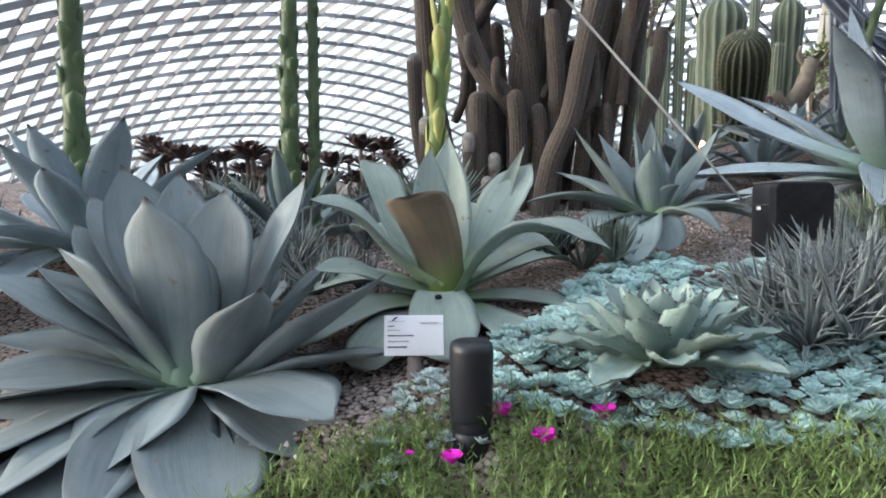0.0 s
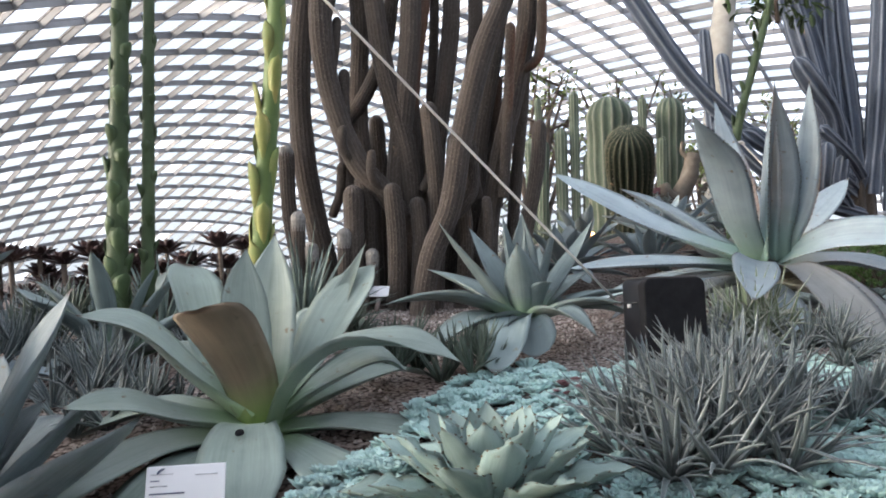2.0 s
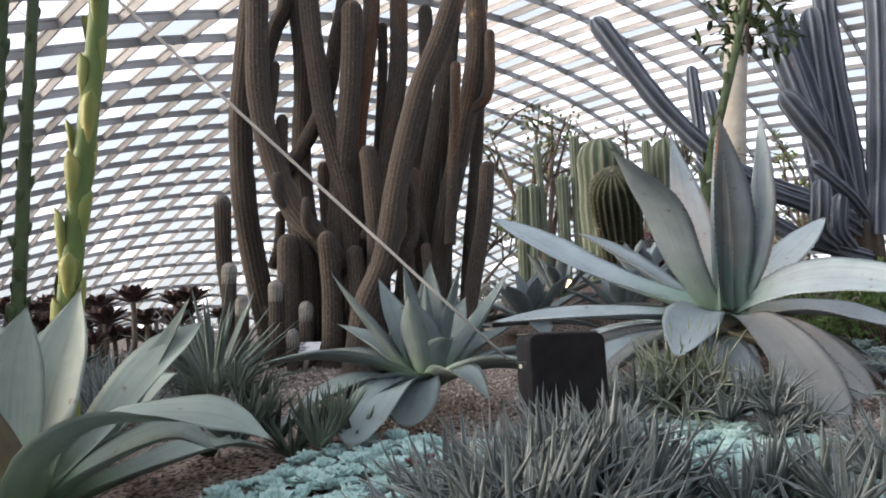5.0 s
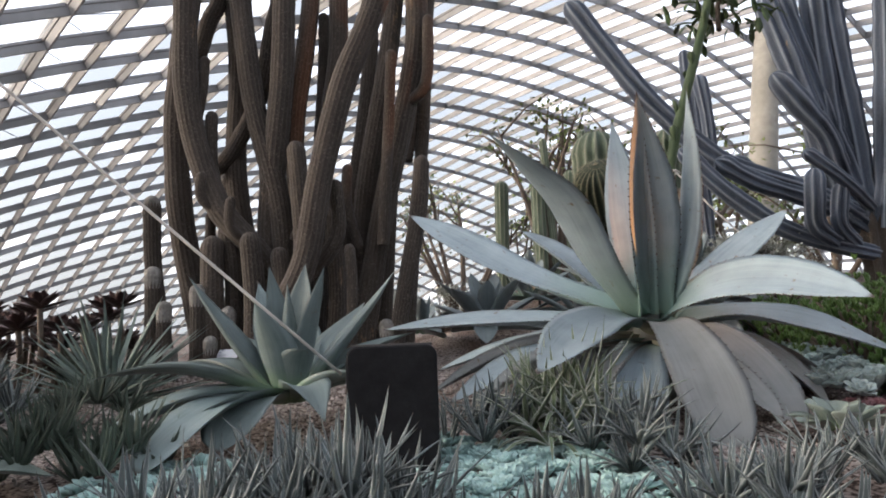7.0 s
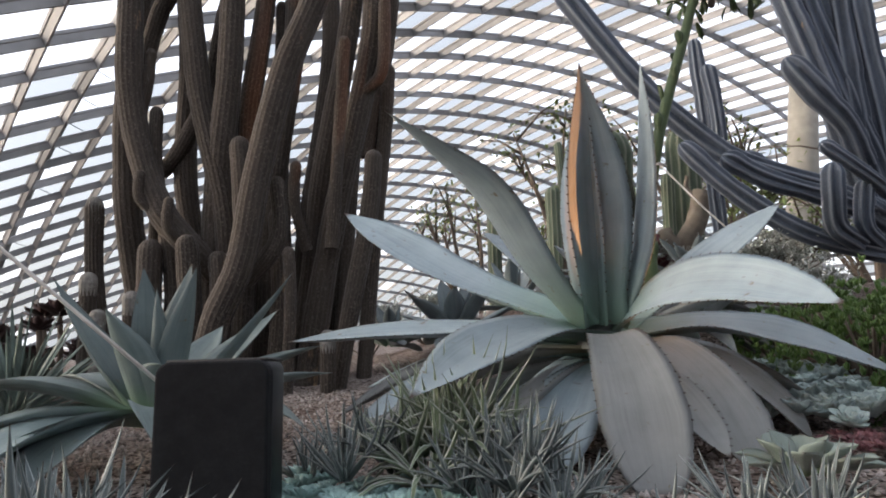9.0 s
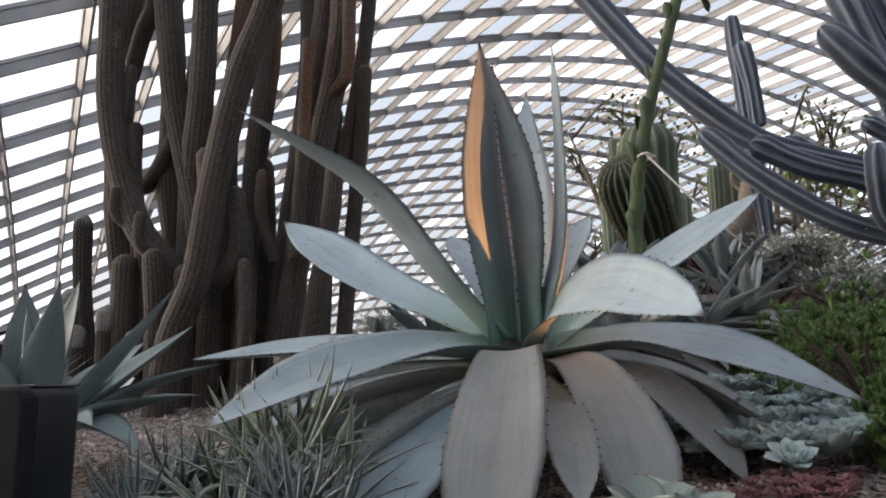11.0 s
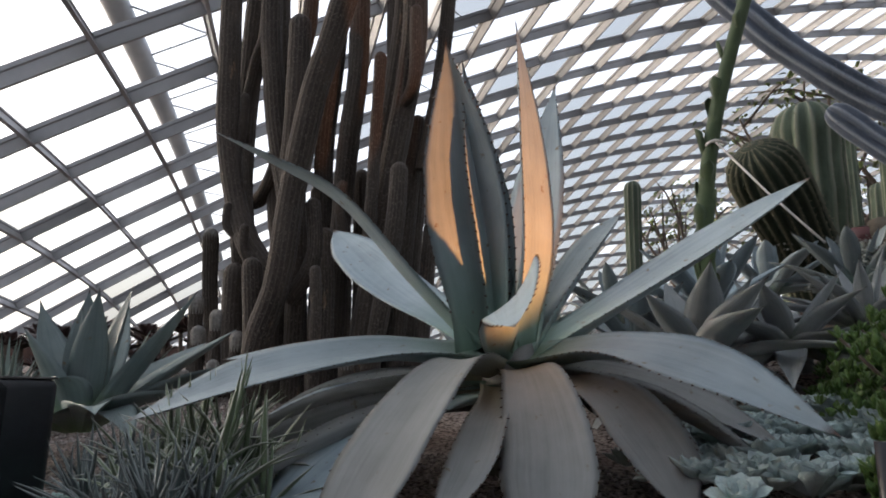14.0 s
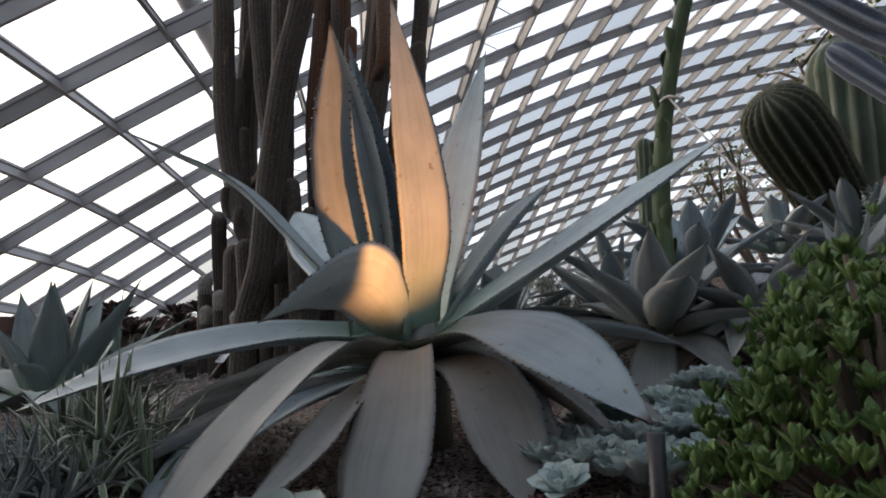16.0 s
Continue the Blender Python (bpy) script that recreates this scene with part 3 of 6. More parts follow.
def big_agave():
    at = np.array([1.69, 2.55, 1.075])
    T = dict(teeth=22, thick=0.022)

    def tip(x, y, z, *a, foot=0.045, drop=0.0, **kw):
        t = np.array([x, y, z]) - at
        h = np.array([t[0], t[1], 0])
        b = unit(h) * foot + np.array([0, 0, drop])
        return tipped(b, t, *a, **{**T, **kw})
    def curl(pts, width, rolls, mat=None, **kw):
        q = [np.asarray(p, float) - at for p in pts]

        def draw(bd):
            curl_leaf(bd, q, width, rolls, **{**dict(teeth=26, thick=0.022, prof="blade"), **kw})
            return mat
        return draw
    lv = [
        # pale leaf to the far left, broad in its middle
        curl([(1.64, 2.57, 1.10), (1.36, 2.66, 1.22), (1.14, 2.74, 1.35), (0.968, 2.82, 1.462)], 0.150, (-20, -34, -30), cup=0.12),
        tip(2.270, 2.806, 1.433, 0.125, lift=-0.01, cup=0.14, roll=24, prof="blade"),
        # dark broad leaf that rises and then bends flat towards its tip
        curl([(1.645, 2.50, 1.09), (1.53, 2.42, 1.235), (1.425, 2.315, 1.395), (1.32, 2.22, 1.475), (1.217, 2.131, 1.540)], 0.150, (-4, -4, -4, -4), cup=0.06, thick=0.012, prof="spear"),
        # folded young leaves in the heart, one inside the other
        curl([(1.675, 2.49, 1.09), (1.665, 2.455, 1.32), (1.658, 2.41, 1.53), (1.652, 2.364, 1.715)], 0.165, (0,), cup=0.52, side=np.array([-0.95, -0.30, 0.0]), prof="spear"),
        curl([(1.70, 2.495, 1.09), (1.698, 2.465, 1.32), (1.685, 2.43, 1.50), (1.672, 2.395, 1.680)], 0.080, (0,), cup=0.60, side=np.array([-0.80, -0.60, 0.0]), prof="spear"),
        # broad upright leaf that faces the lamp
        curl([(1.735, 2.51, 1.09), (1.790, 2.47, 1.28), (1.805, 2.42, 1.52), (1.800, 2.385, 1.73)], 0.165, (0,), cup=0.08, side=np.array([0.05, -1.0, 0.0]), prof="spear"),
        tip(1.699, 2.855, 1.785, 0.150, lift=0.05, cup=0.10, mid=0.45, side=np.array([-0.97, 0.0, 0.0]), prof="spear"),
        tip(1.390, 3.170, 1.440, 0.120, lift=0.05, cup=0.18),
        # tongue that reaches out to the front, its face turned up
        curl([(1.655, 2.49, 1.075), (1.53, 2.32, 1.085), (1.40, 2.12, 1.045), (1.285, 1.940, 0.970)], 0.150, (-14, -18, -20, -14), cup=0.10),
        curl([(1.63, 2.55, 1.07), (1.40, 2.52, 1.085), (1.15, 2.49, 1.085), (0.903, 2.463, 1.068)], 0.115, (-16, -20, -18), cup=0.12),
        curl([(1.745, 2.52, 1.065), (1.93, 2.47, 1.085), (2.11, 2.40, 1.045), (2.286, 2.318, 0.962)], 0.140, (18, 22, 24), cup=0.12, wave=0.05),
        # leaf that rises and curls over towards its tip
        curl([(1.71, 2.49, 1.070), (1.765, 2.39, 1.130), (1.83, 2.28, 1.165), (1.90, 2.14, 1.160), (1.955, 2.02, 1.130), (1.990, 1.94, 1.105)], 0.138, (40, 48, 50, 42, 30), cup=0.13, thick=0.010, prof="scoop"),
        # the hanging leaves in front, their faces turned to the path
        curl([(1.68, 2.47, 1.055), (1.69, 2.32, 1.060), (1.695, 2.14, 0.960), (1.690, 1.960, 0.790)], 0.165, (2, 6, 8), mat="agave_dry", cup=0.08, teeth=20, prof="tongue"),
        curl([(1.735, 2.48, 1.045), (1.82, 2.37, 1.035), (1.89, 2.26, 0.93), (1.925, 2.17, 0.800)], 0.150, (6, 10, 10), mat="agave_dry", cup=0.08, teeth=20, prof="tongue"),
        curl([(1.75, 2.50, 1.02), (1.92, 2.44, 1.01), (2.03, 2.37, 0.92), (2.09, 2.32, 0.83)], 0.140, (10, 14), mat="agave_dry", cup=0.10, teeth=16),
        curl([(1.71, 2.47, 1.01), (1.78, 2.28, 0.97), (1.81, 2.15, 0.90), (1.825, 2.03, 0.850)], 0.085, (4, 10), mat="agave_dry", cup=0.14, teeth=16),
        tip(1.480, 2.060, 0.800, 0.185, lift=0.10, cup=0.06, drop=-0.07, prof="tongue", teeth=0, roll=-10),
        tip(2.200, 2.620, 0.900, 0.110, lift=0.08, cup=0.12, drop=-0.03, roll=24, mat="agave_dry"),
        tip(2.110, 2.400, 0.860, 0.130, lift=0.10, cup=0.12, drop=-0.05, roll=20, mat="agave_dry"),
        tip(1.090, 2.300, 0.870, 0.120, lift=0.09, cup=0.14, drop=-0.05, roll=-20),
        tip(1.050, 2.680, 0.930, 0.110, lift=0.07, cup=0.14, drop=-0.04, roll=-16),
        tip(1.230, 2.950, 0.950, 0.120, lift=0.08, cup=0.16, drop=-0.03),
        tip(1.750, 3.180, 1.000, 0.120, lift=0.09, cup=0.16, drop=-0.02),
        tip(2.080, 3.050, 1.020, 0.120, lift=0.08, cup=0.16, drop=-0.02),
        tip(1.850, 2.880, 1.420, 0.110, lift=0.05, cup=0.2),
        tip(1.330, 2.180, 0.830, 0.120, lift=0.09, cup=0.10, drop=-0.07),
        tip(1.130, 2.220, 0.845, 0.062, lift=0.13, cup=0.50, drop=-0.07, mat="agave_dry"),
        tip(1.220, 2.120, 0.835, 0.055, lift=0.10, cup=0.55, drop=-0.09, turn=30, mat="agave_dry"),
        tip(1.040, 2.420, 0.885, 0.065, lift=0.12, cup=0.45, drop=-0.06, turn=-25, mat="agave_dry"),
        tip(1.380, 2.030, 0.820, 0.055, lift=0.10, cup=0.50, drop=-0.09, mat="agave_dry"),
        tip(2.190, 2.480, 0.880, 0.055, lift=0.11, cup=0.50, drop=-0.06, mat="agave_dry"),
    ]
    ob = agave("agave", at, "agave_blue", "large blue-grey toothed agave with long spreading leaves", lv)
    bd = Build()
    tube(bd, [(0, 0, -0.31), (0, 0, -0.08), (0, 0, 0.02), (0, -0.01, 0.07)], [0.075, 0.07, 0.05, 0.02], 14)
    part("stem", bd.mesh("stem", "agave_dry"), ob, "stout pale stem")
    return ob


big_agave()


def grey_agave():
    at = np.array([-0.500, 1.31, 0.640])
    # tip, width, lift, cup
    rows = [
        ((-0.582, 1.460, 1.069), 0.135, 0.02, 0.16),
        ((-0.541, 1.200, 1.020), 0.175, 0.00, 0.14),
        ((-0.687, 1.420, 1.081), 0.155, 0.03, 0.14),
        ((-0.474, 1.440, 1.029), 0.165, 0.03, 0.12),
        ((-0.293, 1.420, 1.056), 0.150, -0.02, 0.14),
        ((-0.236, 1.400, 0.886), 0.140, -0.02, 0.14),
        ((-0.102, 1.200, 0.879), 0.150, -0.03, 0.14),
        ((-0.311, 1.120, 0.867), 0.125, -0.03, 0.20),
        ((-0.708, 1.200, 0.929), 0.175, 0.03, 0.14),
        ((-0.889, 1.250, 0.878), 0.165, 0.02, 0.14),
        ((-0.861, 1.120, 0.686), 0.150, 0.05, 0.10),
        ((-0.550, 0.980, 0.578), 0.180, 0.07, 0.08),
        ((-0.173, 1.020, 0.664), 0.185, 0.06, 0.08),
        ((-0.089, 1.240, 0.722), 0.120, 0.02, 0.12),
        ((-0.181, 1.180, 0.655), 0.140, 0.03, 0.10),
        ((-0.829, 1.480, 0.953), 0.140, 0.04, 0.16),
        ((-0.825, 1.550, 1.015), 0.130, 0.04, 0.20),
        ((-0.470, 1.550, 0.935), 0.130, 0.04, 0.20),
        ((-0.959, 1.350, 0.720), 0.150, 0.04, 0.14),
        ((-0.874, 1.400, 0.868), 0.150, 0.04, 0.14),
        ((-0.363, 1.480, 0.857), 0.130, 0.02, 0.16),
        ((-0.502, 1.330, 0.923), 0.075, 0.01, 0.40),
        ((-0.190, 1.060, 0.575), 0.180, 0.06, 0.10),
        ((-0.330, 0.900, 0.520), 0.200, 0.07, 0.08),
        ((-0.620, 0.860, 0.500), 0.210, 0.07, 0.10),
        ((-0.930, 1.000, 0.540), 0.200, 0.07, 0.10),
        ((-1.020, 1.250, 0.590), 0.180, 0.06, 0.10),
        ((-0.800, 0.880, 0.500), 0.200, 0.08, 0.10),
        ((-0.470, 0.860, 0.500), 0.200, 0.08, 0.10),
        ((-0.720, 0.800, 0.460), 0.190, 0.06, 0.10),
        ((-0.400, 0.820, 0.460), 0.190, 0.06, 0.10),
        ((-0.942, 1.620, 0.800), 0.130, 0.05, 0.20),
        ((-0.400, 1.640, 0.800), 0.130, 0.05, 0.20),
    ]
    lv = []
    for k, (tip, w, lift, cup) in enumerate(rows):
        t = np.array(tip) - at
        h = np.array([t[0], t[1], 0.0])
        foot = unit(h) * 0.035
        lv.append(tipped(foot, t, w * 1.12, lift=lift, cup=cup, prof="spoon", thick=0.02, wave=0.08, waves=1.3, roll=4 * math.sin(2.4 * k), turn=9 * math.sin(1.7 * k + 1), seg=20))
    return agave("agave", at, "agave_grey", "broad grey-blue agave with cupped pointed leaves", lv)


grey_agave()


def pale_agave():
    at = np.array([0.0, 1.55, 0.79])
    o = np.array([0.008, 1.53, 0.80])

    def curl(pts, width, rolls=(0.0,), mat=None, **kw):
        q = [np.asarray(p, float) - at for p in pts]

        def draw(bd):
            curl_leaf(bd, q, width, rolls, **{**dict(thick=0.016, prof="tongue", cup=0.14, seg=22), **kw})
            return mat
        return draw
    lv = [
        # brown-backed leaf that leans to the front, its end folded back
        curl([o + (-.005, -.02, 0), (-0.015, 1.470, 0.890), (-0.045, 1.405, 0.975), (-0.072, 1.358, 1.016)], 0.142, (0,), "agave_brown", cup=0.12, prof="fold", side=np.array([0.98, -0.12, 0.0])),
        # left arching leaf with a pale upper face
        curl([o + (-.02, 0, 0), (-0.115, 1.52, 0.885), (-0.205, 1.48, 0.980), (-0.292, 1.43, 1.008)], 0.105, (-8, -16, -20), cup=0.16, prof="blade"),
        curl([o + (-.02, .01, 0), (-0.10, 1.62, 0.90), (-0.155, 1.70, 1.03), (-0.190, 1.76, 1.10)], 0.125, (0, 6), cup=0.16, prof="tongue"),
        curl([o + (0, .02, 0), (0.005, 1.60, 0.92), (0.010, 1.66, 1.06), (0.014, 1.70, 1.165)], 0.130, (0,), cup=0.22, prof="spear"),
        curl([o + (-.005, .0, 0), (-0.030, 1.56, 0.93), (-0.035, 1.58, 1.05), (-0.030, 1.60, 1.130)], 0.105, (0,), cup=0.24, prof="spear"),
        curl([o + (.02, .01, 0), (0.095, 1.60, 0.89), (0.165, 1.68, 1.01), (0.235, 1.748, 1.095)], 0.125, (0, 12, 20), cup=0.20, prof="spoon"),
        curl([o + (.02, .02, 0), (0.120, 1.66, 0.93), (0.17, 1.71, 1.04), (0.215, 1.73, 1.145)], 0.055, (20,), cup=0.40, prof="spear"),
        # right leaf that lies over in a wave
        curl([o + (.02, -.02, 0), (0.075, 1.44, 0.885), (0.150, 1.455, 0.940), (0.245, 1.52, 0.942), (0.335, 1.555, 0.925), (0.412, 1.57, 0.878)], 0.125, (-10, -26, 10, 20, 10), cup=0.05, wave=0.16, waves=1.5, prof="blade"),
        curl([o + (.02, 0, 0), (0.13, 1.53, 0.865), (0.23, 1.58, 0.90), (0.30, 1.62, 0.86)], 0.100, (10, 18), cup=0.14, prof="spoon"),
        # broad flat lower leaves
        curl([o + (0, -.03, -.01), (-0.005, 1.44, 0.800), (0.0, 1.36, 0.765), (0.01, 1.27, 0.690)], 0.150, (0,), cup=0.05, prof="tongue"),
        curl([o + (.03, -.01, -.02), (0.15, 1.52, 0.785), (0.25, 1.51, 0.775), (0.36, 1.50, 0.755)], 0.120, (6,), cup=0.05, prof="tongue"),
        curl([o + (-.03, -.01, -.01), (-0.12, 1.43, 0.830), (-0.19, 1.36, 0.868), (-0.26, 1.30, 0.872)], 0.075, (-20, -30), cup=0.10, prof="blade"),
        curl([o + (-.03, -.01, -.03), (-0.14, 1.46, 0.775), (-0.24, 1.41, 0.745), (-0.33, 1.37, 0.700)], 0.150, (-8,), cup=0.06, prof="tongue"),
        curl([o + (-.03, .01, -.02), (-0.16, 1.56, 0.82), (-0.27, 1.58, 0.80), (-0.36, 1.60, 0.76)], 0.130, (-8,), cup=0.08, prof="tongue"),
        curl([o + (.02, -.03, -.03), (0.10, 1.42, 0.755), (0.16, 1.34, 0.735), (0.21, 1.29, 0.700)], 0.130, (4,), cup=0.06, prof="tongue"),
        curl([o + (-.02, -.03, -.03), (-0.09, 1.42, 0.755), (-0.13, 1.34, 0.725), (-0.17, 1.28, 0.670)], 0.140, (-4,), cup=0.06, prof="tongue"),
        curl([o + (.02, .02, -.01), (0.16, 1.68, 0.83), (0.27, 1.76, 0.85), (0.36, 1.82, 0.82)], 0.115, (6,), cup=0.12, prof="spoon"),
        curl([o + (-.02, .03, 0), (-0.12, 1.72, 0.88), (-0.20, 1.82, 0.92), (-0.26, 1.90, 0.90)], 0.110, (0,), cup=0.14, prof="spoon"),
        curl([o + (.01, .03, 0), (0.07, 1.74, 0.90), (0.10, 1.85, 0.97), (0.12, 1.93, 0.98)], 0.110, (0,), cup=0.14, prof="spoon"),
    ]
    return agave("agave", at, "agave_pale", "pale green agave with recurved blunt leaves", lv)


pale_agave()


def mid_agave():
    at = np.array([0.70, 2.215, 0.915])
    S = dict(prof="spear", thick=0.014, cup=0.20)

    def tip(x, y, z, *a, foot=0.025, **kw):
        t = np.array([x, y, z]) - at
        h = np.array([t[0], t[1], 0])
        return tipped(unit(h) * foot, t, a[0] * 1.38, *a[1:], **{**S, **kw})
    lv = [
        tip(0.431, 2.237, 1.232, 0.080, lift=-0.03),
        tip(0.965, 2.330, 1.236, 0.070, lift=-0.03),
        tip(0.560, 2.420, 1.220, 0.080, lift=0.0),
        tip(0.640, 2.250, 1.250, 0.070, lift=0.02),
        tip(0.720, 2.320, 1.260, 0.070, lift=0.02),
        tip(0.800, 2.180, 1.240, 0.065, lift=0.0),
        tip(0.650, 2.090, 1.150, 0.085, lift=0.02, cup=0.3),
        tip(0.845, 2.572, 1.157, 0.080, lift=0.0),
        tip(0.250, 2.100, 0.975, 0.090, lift=0.09),
        tip(0.330, 1.900, 0.835, 0.095, lift=0.10),
        tip(0.520, 1.800, 0.815, 0.095, lift=0.11, prof="tongue"),
        tip(1.060, 2.120, 0.900, 0.080, lift=0.10),
        tip(0.450, 1.900, 0.830, 0.095, lift=0.08),
        tip(0.640, 1.880, 0.840, 0.095, lift=0.08, prof="tongue"),
        tip(0.840, 1.960, 0.880, 0.080, lift=0.10),
        tip(0.980, 2.080, 0.960, 0.075, lift=0.06),
        tip(1.080, 2.260, 1.000, 0.080, lift=0.04),
        tip(1.000, 2.480, 1.060, 0.080, lift=0.04),
        tip(0.420, 2.520, 1.080, 0.080, lift=0.04),
        tip(0.380, 2.350, 1.000, 0.080, lift=0.06),
        tip(0.680, 2.600, 1.120, 0.080, lift=0.02),
        tip(0.760, 2.120, 1.030, 0.07, lift=0.07),
        tip(0.700, 2.200, 1.200, 0.035, lift=0.0, cup=0.5, foot=0.004),
    ]
    return agave("agave", at, "agave_green", "green-grey agave with upright and arching leaves on gravel", lv)


mid_agave()


def sage_agave():
    at = (0.385, 1.150, 0.735)
    lv = []
    for k in range(34):
        f = k / 33
        az = 137.5 * k + 10
        elev = 84 - 76 * f ** 0.95
        ln = 0.100 + 0.105 * f ** 0.6
        lv.append(bent(az, elev, ln, 0.054 + 0.030 * f, -14 + 30 * f, prof="spoon", thick=0.011, cup=0.22, wave=0.14, waves=3.6, teeth=9, foot=0.006 + 0.02 * f, seg=18))
    return agave("agave", at, "agave_sage", "small sage-green agave with wavy toothed leaves", lv)


sage_agave()


def rosette(at, mat, label, n, length, width, low=-5, high=80, bend=15, seed=1, prof="lance", cup=0.2, thick=0.014, teeth=0):
    r = random.Random(seed)
    lv = []
    for k in range(n):
        f = (k + 0.5) / n
        lv.append(bent(137.5 * k + r.uniform(-14, 14), high - (high - low) * f ** 0.9 + r.uniform(-6, 6), length * (0.6 + 0.4 * f ** 0.5) * r.uniform(0.88, 1.1),
                       width * r.uniform(0.85, 1.1), bend * (0.2 + f) + r.uniform(-8, 8), prof=prof, cup=cup, thick=thick, teeth=teeth, foot=0.012 + 0.02 * f))
    return agave("agave", at, mat, label, lv)


rosette((1.95, 3.25, 1.04), "agave_taupe", "grey agave with layered drooping leaves", 24, .46, .112, low=-18, high=66, bend=34, seed=3, prof="spear")
rosette((1.25, 3.55, 1.06), "agave_grey", "dark grey-green agave beside the tall cactus", 16, .34, .10, seed=4)
rosette((1.90, 3.75, 1.22), "agave_blue", "blue-grey agave with rounded leaves in the back row", 18, .38, .085, seed=5)
rosette((1.50, 4.00, 1.20), "agave_grey", "grey agave growing close behind the large one", 14, .34, .07, low=0, seed=6)
rosette((2.35, 3.95, 1.30), "agave_grey", "grey agave at the foot of the barrel cactus", 14, .30, .06, low=5, seed=7)
rosette((2.05, 4.30, 1.32), "agave_blue", "bluish agave half hidden by its neighbours", 14, .32, .08, low=8, seed=8)
rosette((-1.05, 1.95, 0.84), "agave_blue", "flowering blue-grey agave with upright leaves", 24, .54, .135, low=0, high=76, seed=9)
rosette((-0.52, 2.25, 0.84), "agave_green", "flowering green agave behind its paler neighbour", 18, .42, .075, low=8, high=78, bend=24, seed=10)
rosette((-1.35, 1.55, 0.74), "agave_blue", "blue-grey agave at the edge of the bed", 16, .42, .11, low=0, seed=11)
rosette((2.16, 3.40, 1.08), "agave_taupe", "grey agave with layered drooping leaves", 22, .40, .090, low=-18, high=60, bend=44, seed=21, prof="spear")
rosette((1.70, 3.55, 1.08), "agave_grey", "grey agave crowded between its neighbours", 18, .34, .07, low=0, bend=20, seed=22)
rosette((2.36, 3.62, 1.15), "agave_taupe", "grey agave with narrow curling leaves", 18, .34, .06, low=-5, bend=34, seed=23, prof="spear")
rosette((1.93, 2.00, ground_z(1.93, 2.0) + .03), "agave_pale", "small pale green rosette growing in gravel", 14, .095, .060, low=5, high=70, seed=31, prof="spoon", thick=.007)
rosette((0.95, 3.75, 1.05), "agave_grey", "small grey agave behind the cactus", 12, .25, .06, seed=12)


# ---- flower stalks ----
def stalk(at, pts, r0, r1, mats, label, bracts, blen, name="flower_stalk", seed=1):
    top = thing(name, at, label, "flower stalk", "flower stalks")
    line = bezier(pts, 30)
    bd = Build()
    tube(bd, line, list(np.linspace(r0, r1, 31)), 12)
    part("stem", bd.mesh("stem", mats[0]), top)
    r = random.Random(seed)
    for k in range(bracts):
        f = (k + 0.5) / bracts
        x = f * 30
        i = min(int(x), 29)
        c = line[i] * (1 - (x - i)) + line[i + 1] * (x - i)
        rad = r0 + (r1 - r0) * f
        bd = Build()
        az = 137.5 * k + r.uniform(-10, 10)
        a = radians(az)
        foot = c + np.array([math.cos(a), math.sin(a), 0]) * rad * 0.85
        ln = blen * r.uniform(0.85, 1.15) * (1 - 0.3 * f)
        mid = foot + np.array([math.cos(a) * 0.013, math.sin(a) * 0.013, ln * 0.55])
        q = r.uniform(0.004, 0.020)
        end = foot + np.array([math.cos(a) * q, math.sin(a) * q, ln])
        leaf(bd, foot, mid, end, rad * 1.9, thick=0.003, cup=0.40, prof="petal", seg=6, across=4, side=np.array([-math.sin(a), math.cos(a), 0]))
        part("bract", bd.mesh("bract", mats[1]), top)
    return top


stalk((-0.021, 1.720, 0.82), [(0, 0, 0), (0.004, 0, 0.35), (0.041, 0, 0.84), (0.079, 0, 1.6)], 0.024, 0.017, ("stalk_yellow", "bract_yellow"), "thick yellow-green flower stalk with orange-edged bracts", 34, 0.115, seed=2)
stalk((-0.52, 2.27, 0.86), [(0, 0, 0), (0, 0, 0.4), (0.01, 0, 1.0), (0.02, 0, 2.1)], 0.034, 0.020, ("stalk_green", "bract"), "tall green flower stalk with pointed bracts", 44, 0.085, seed=3)
stalk((-0.45, 2.31, 0.86), [(0, 0, 0), (0.005, 0, 0.4), (0.01, 0, 1.0), (0.03, 0, 2.1)], 0.022, 0.014, ("stalk_green", "stalk_green"), "thinner dark green flower stalk", 34, 0.05, seed=4)
stalk((-1.05, 1.93, 0.86), [(0, 0, 0), (-0.01, 0, 0.4), (0.0, 0, 1.0), (0.02, 0, 2.0)], 0.034, 0.022, ("stalk_green", "bract"), "green flower stalk with clasping bracts", 36, 0.10, seed=5)
stalk((1.99, 3.24, 1.06), [(0, 0, 0), (-0.005, 0, 0.35), (0.05, 0, 0.70), (0.20, 0.0, 1.18), (0.30, 0, 1.55)], 0.027, 0.015, ("stalk_green", "stalk_green"), "green jointed flower stalk tied with string", 30, 0.085, seed=6)


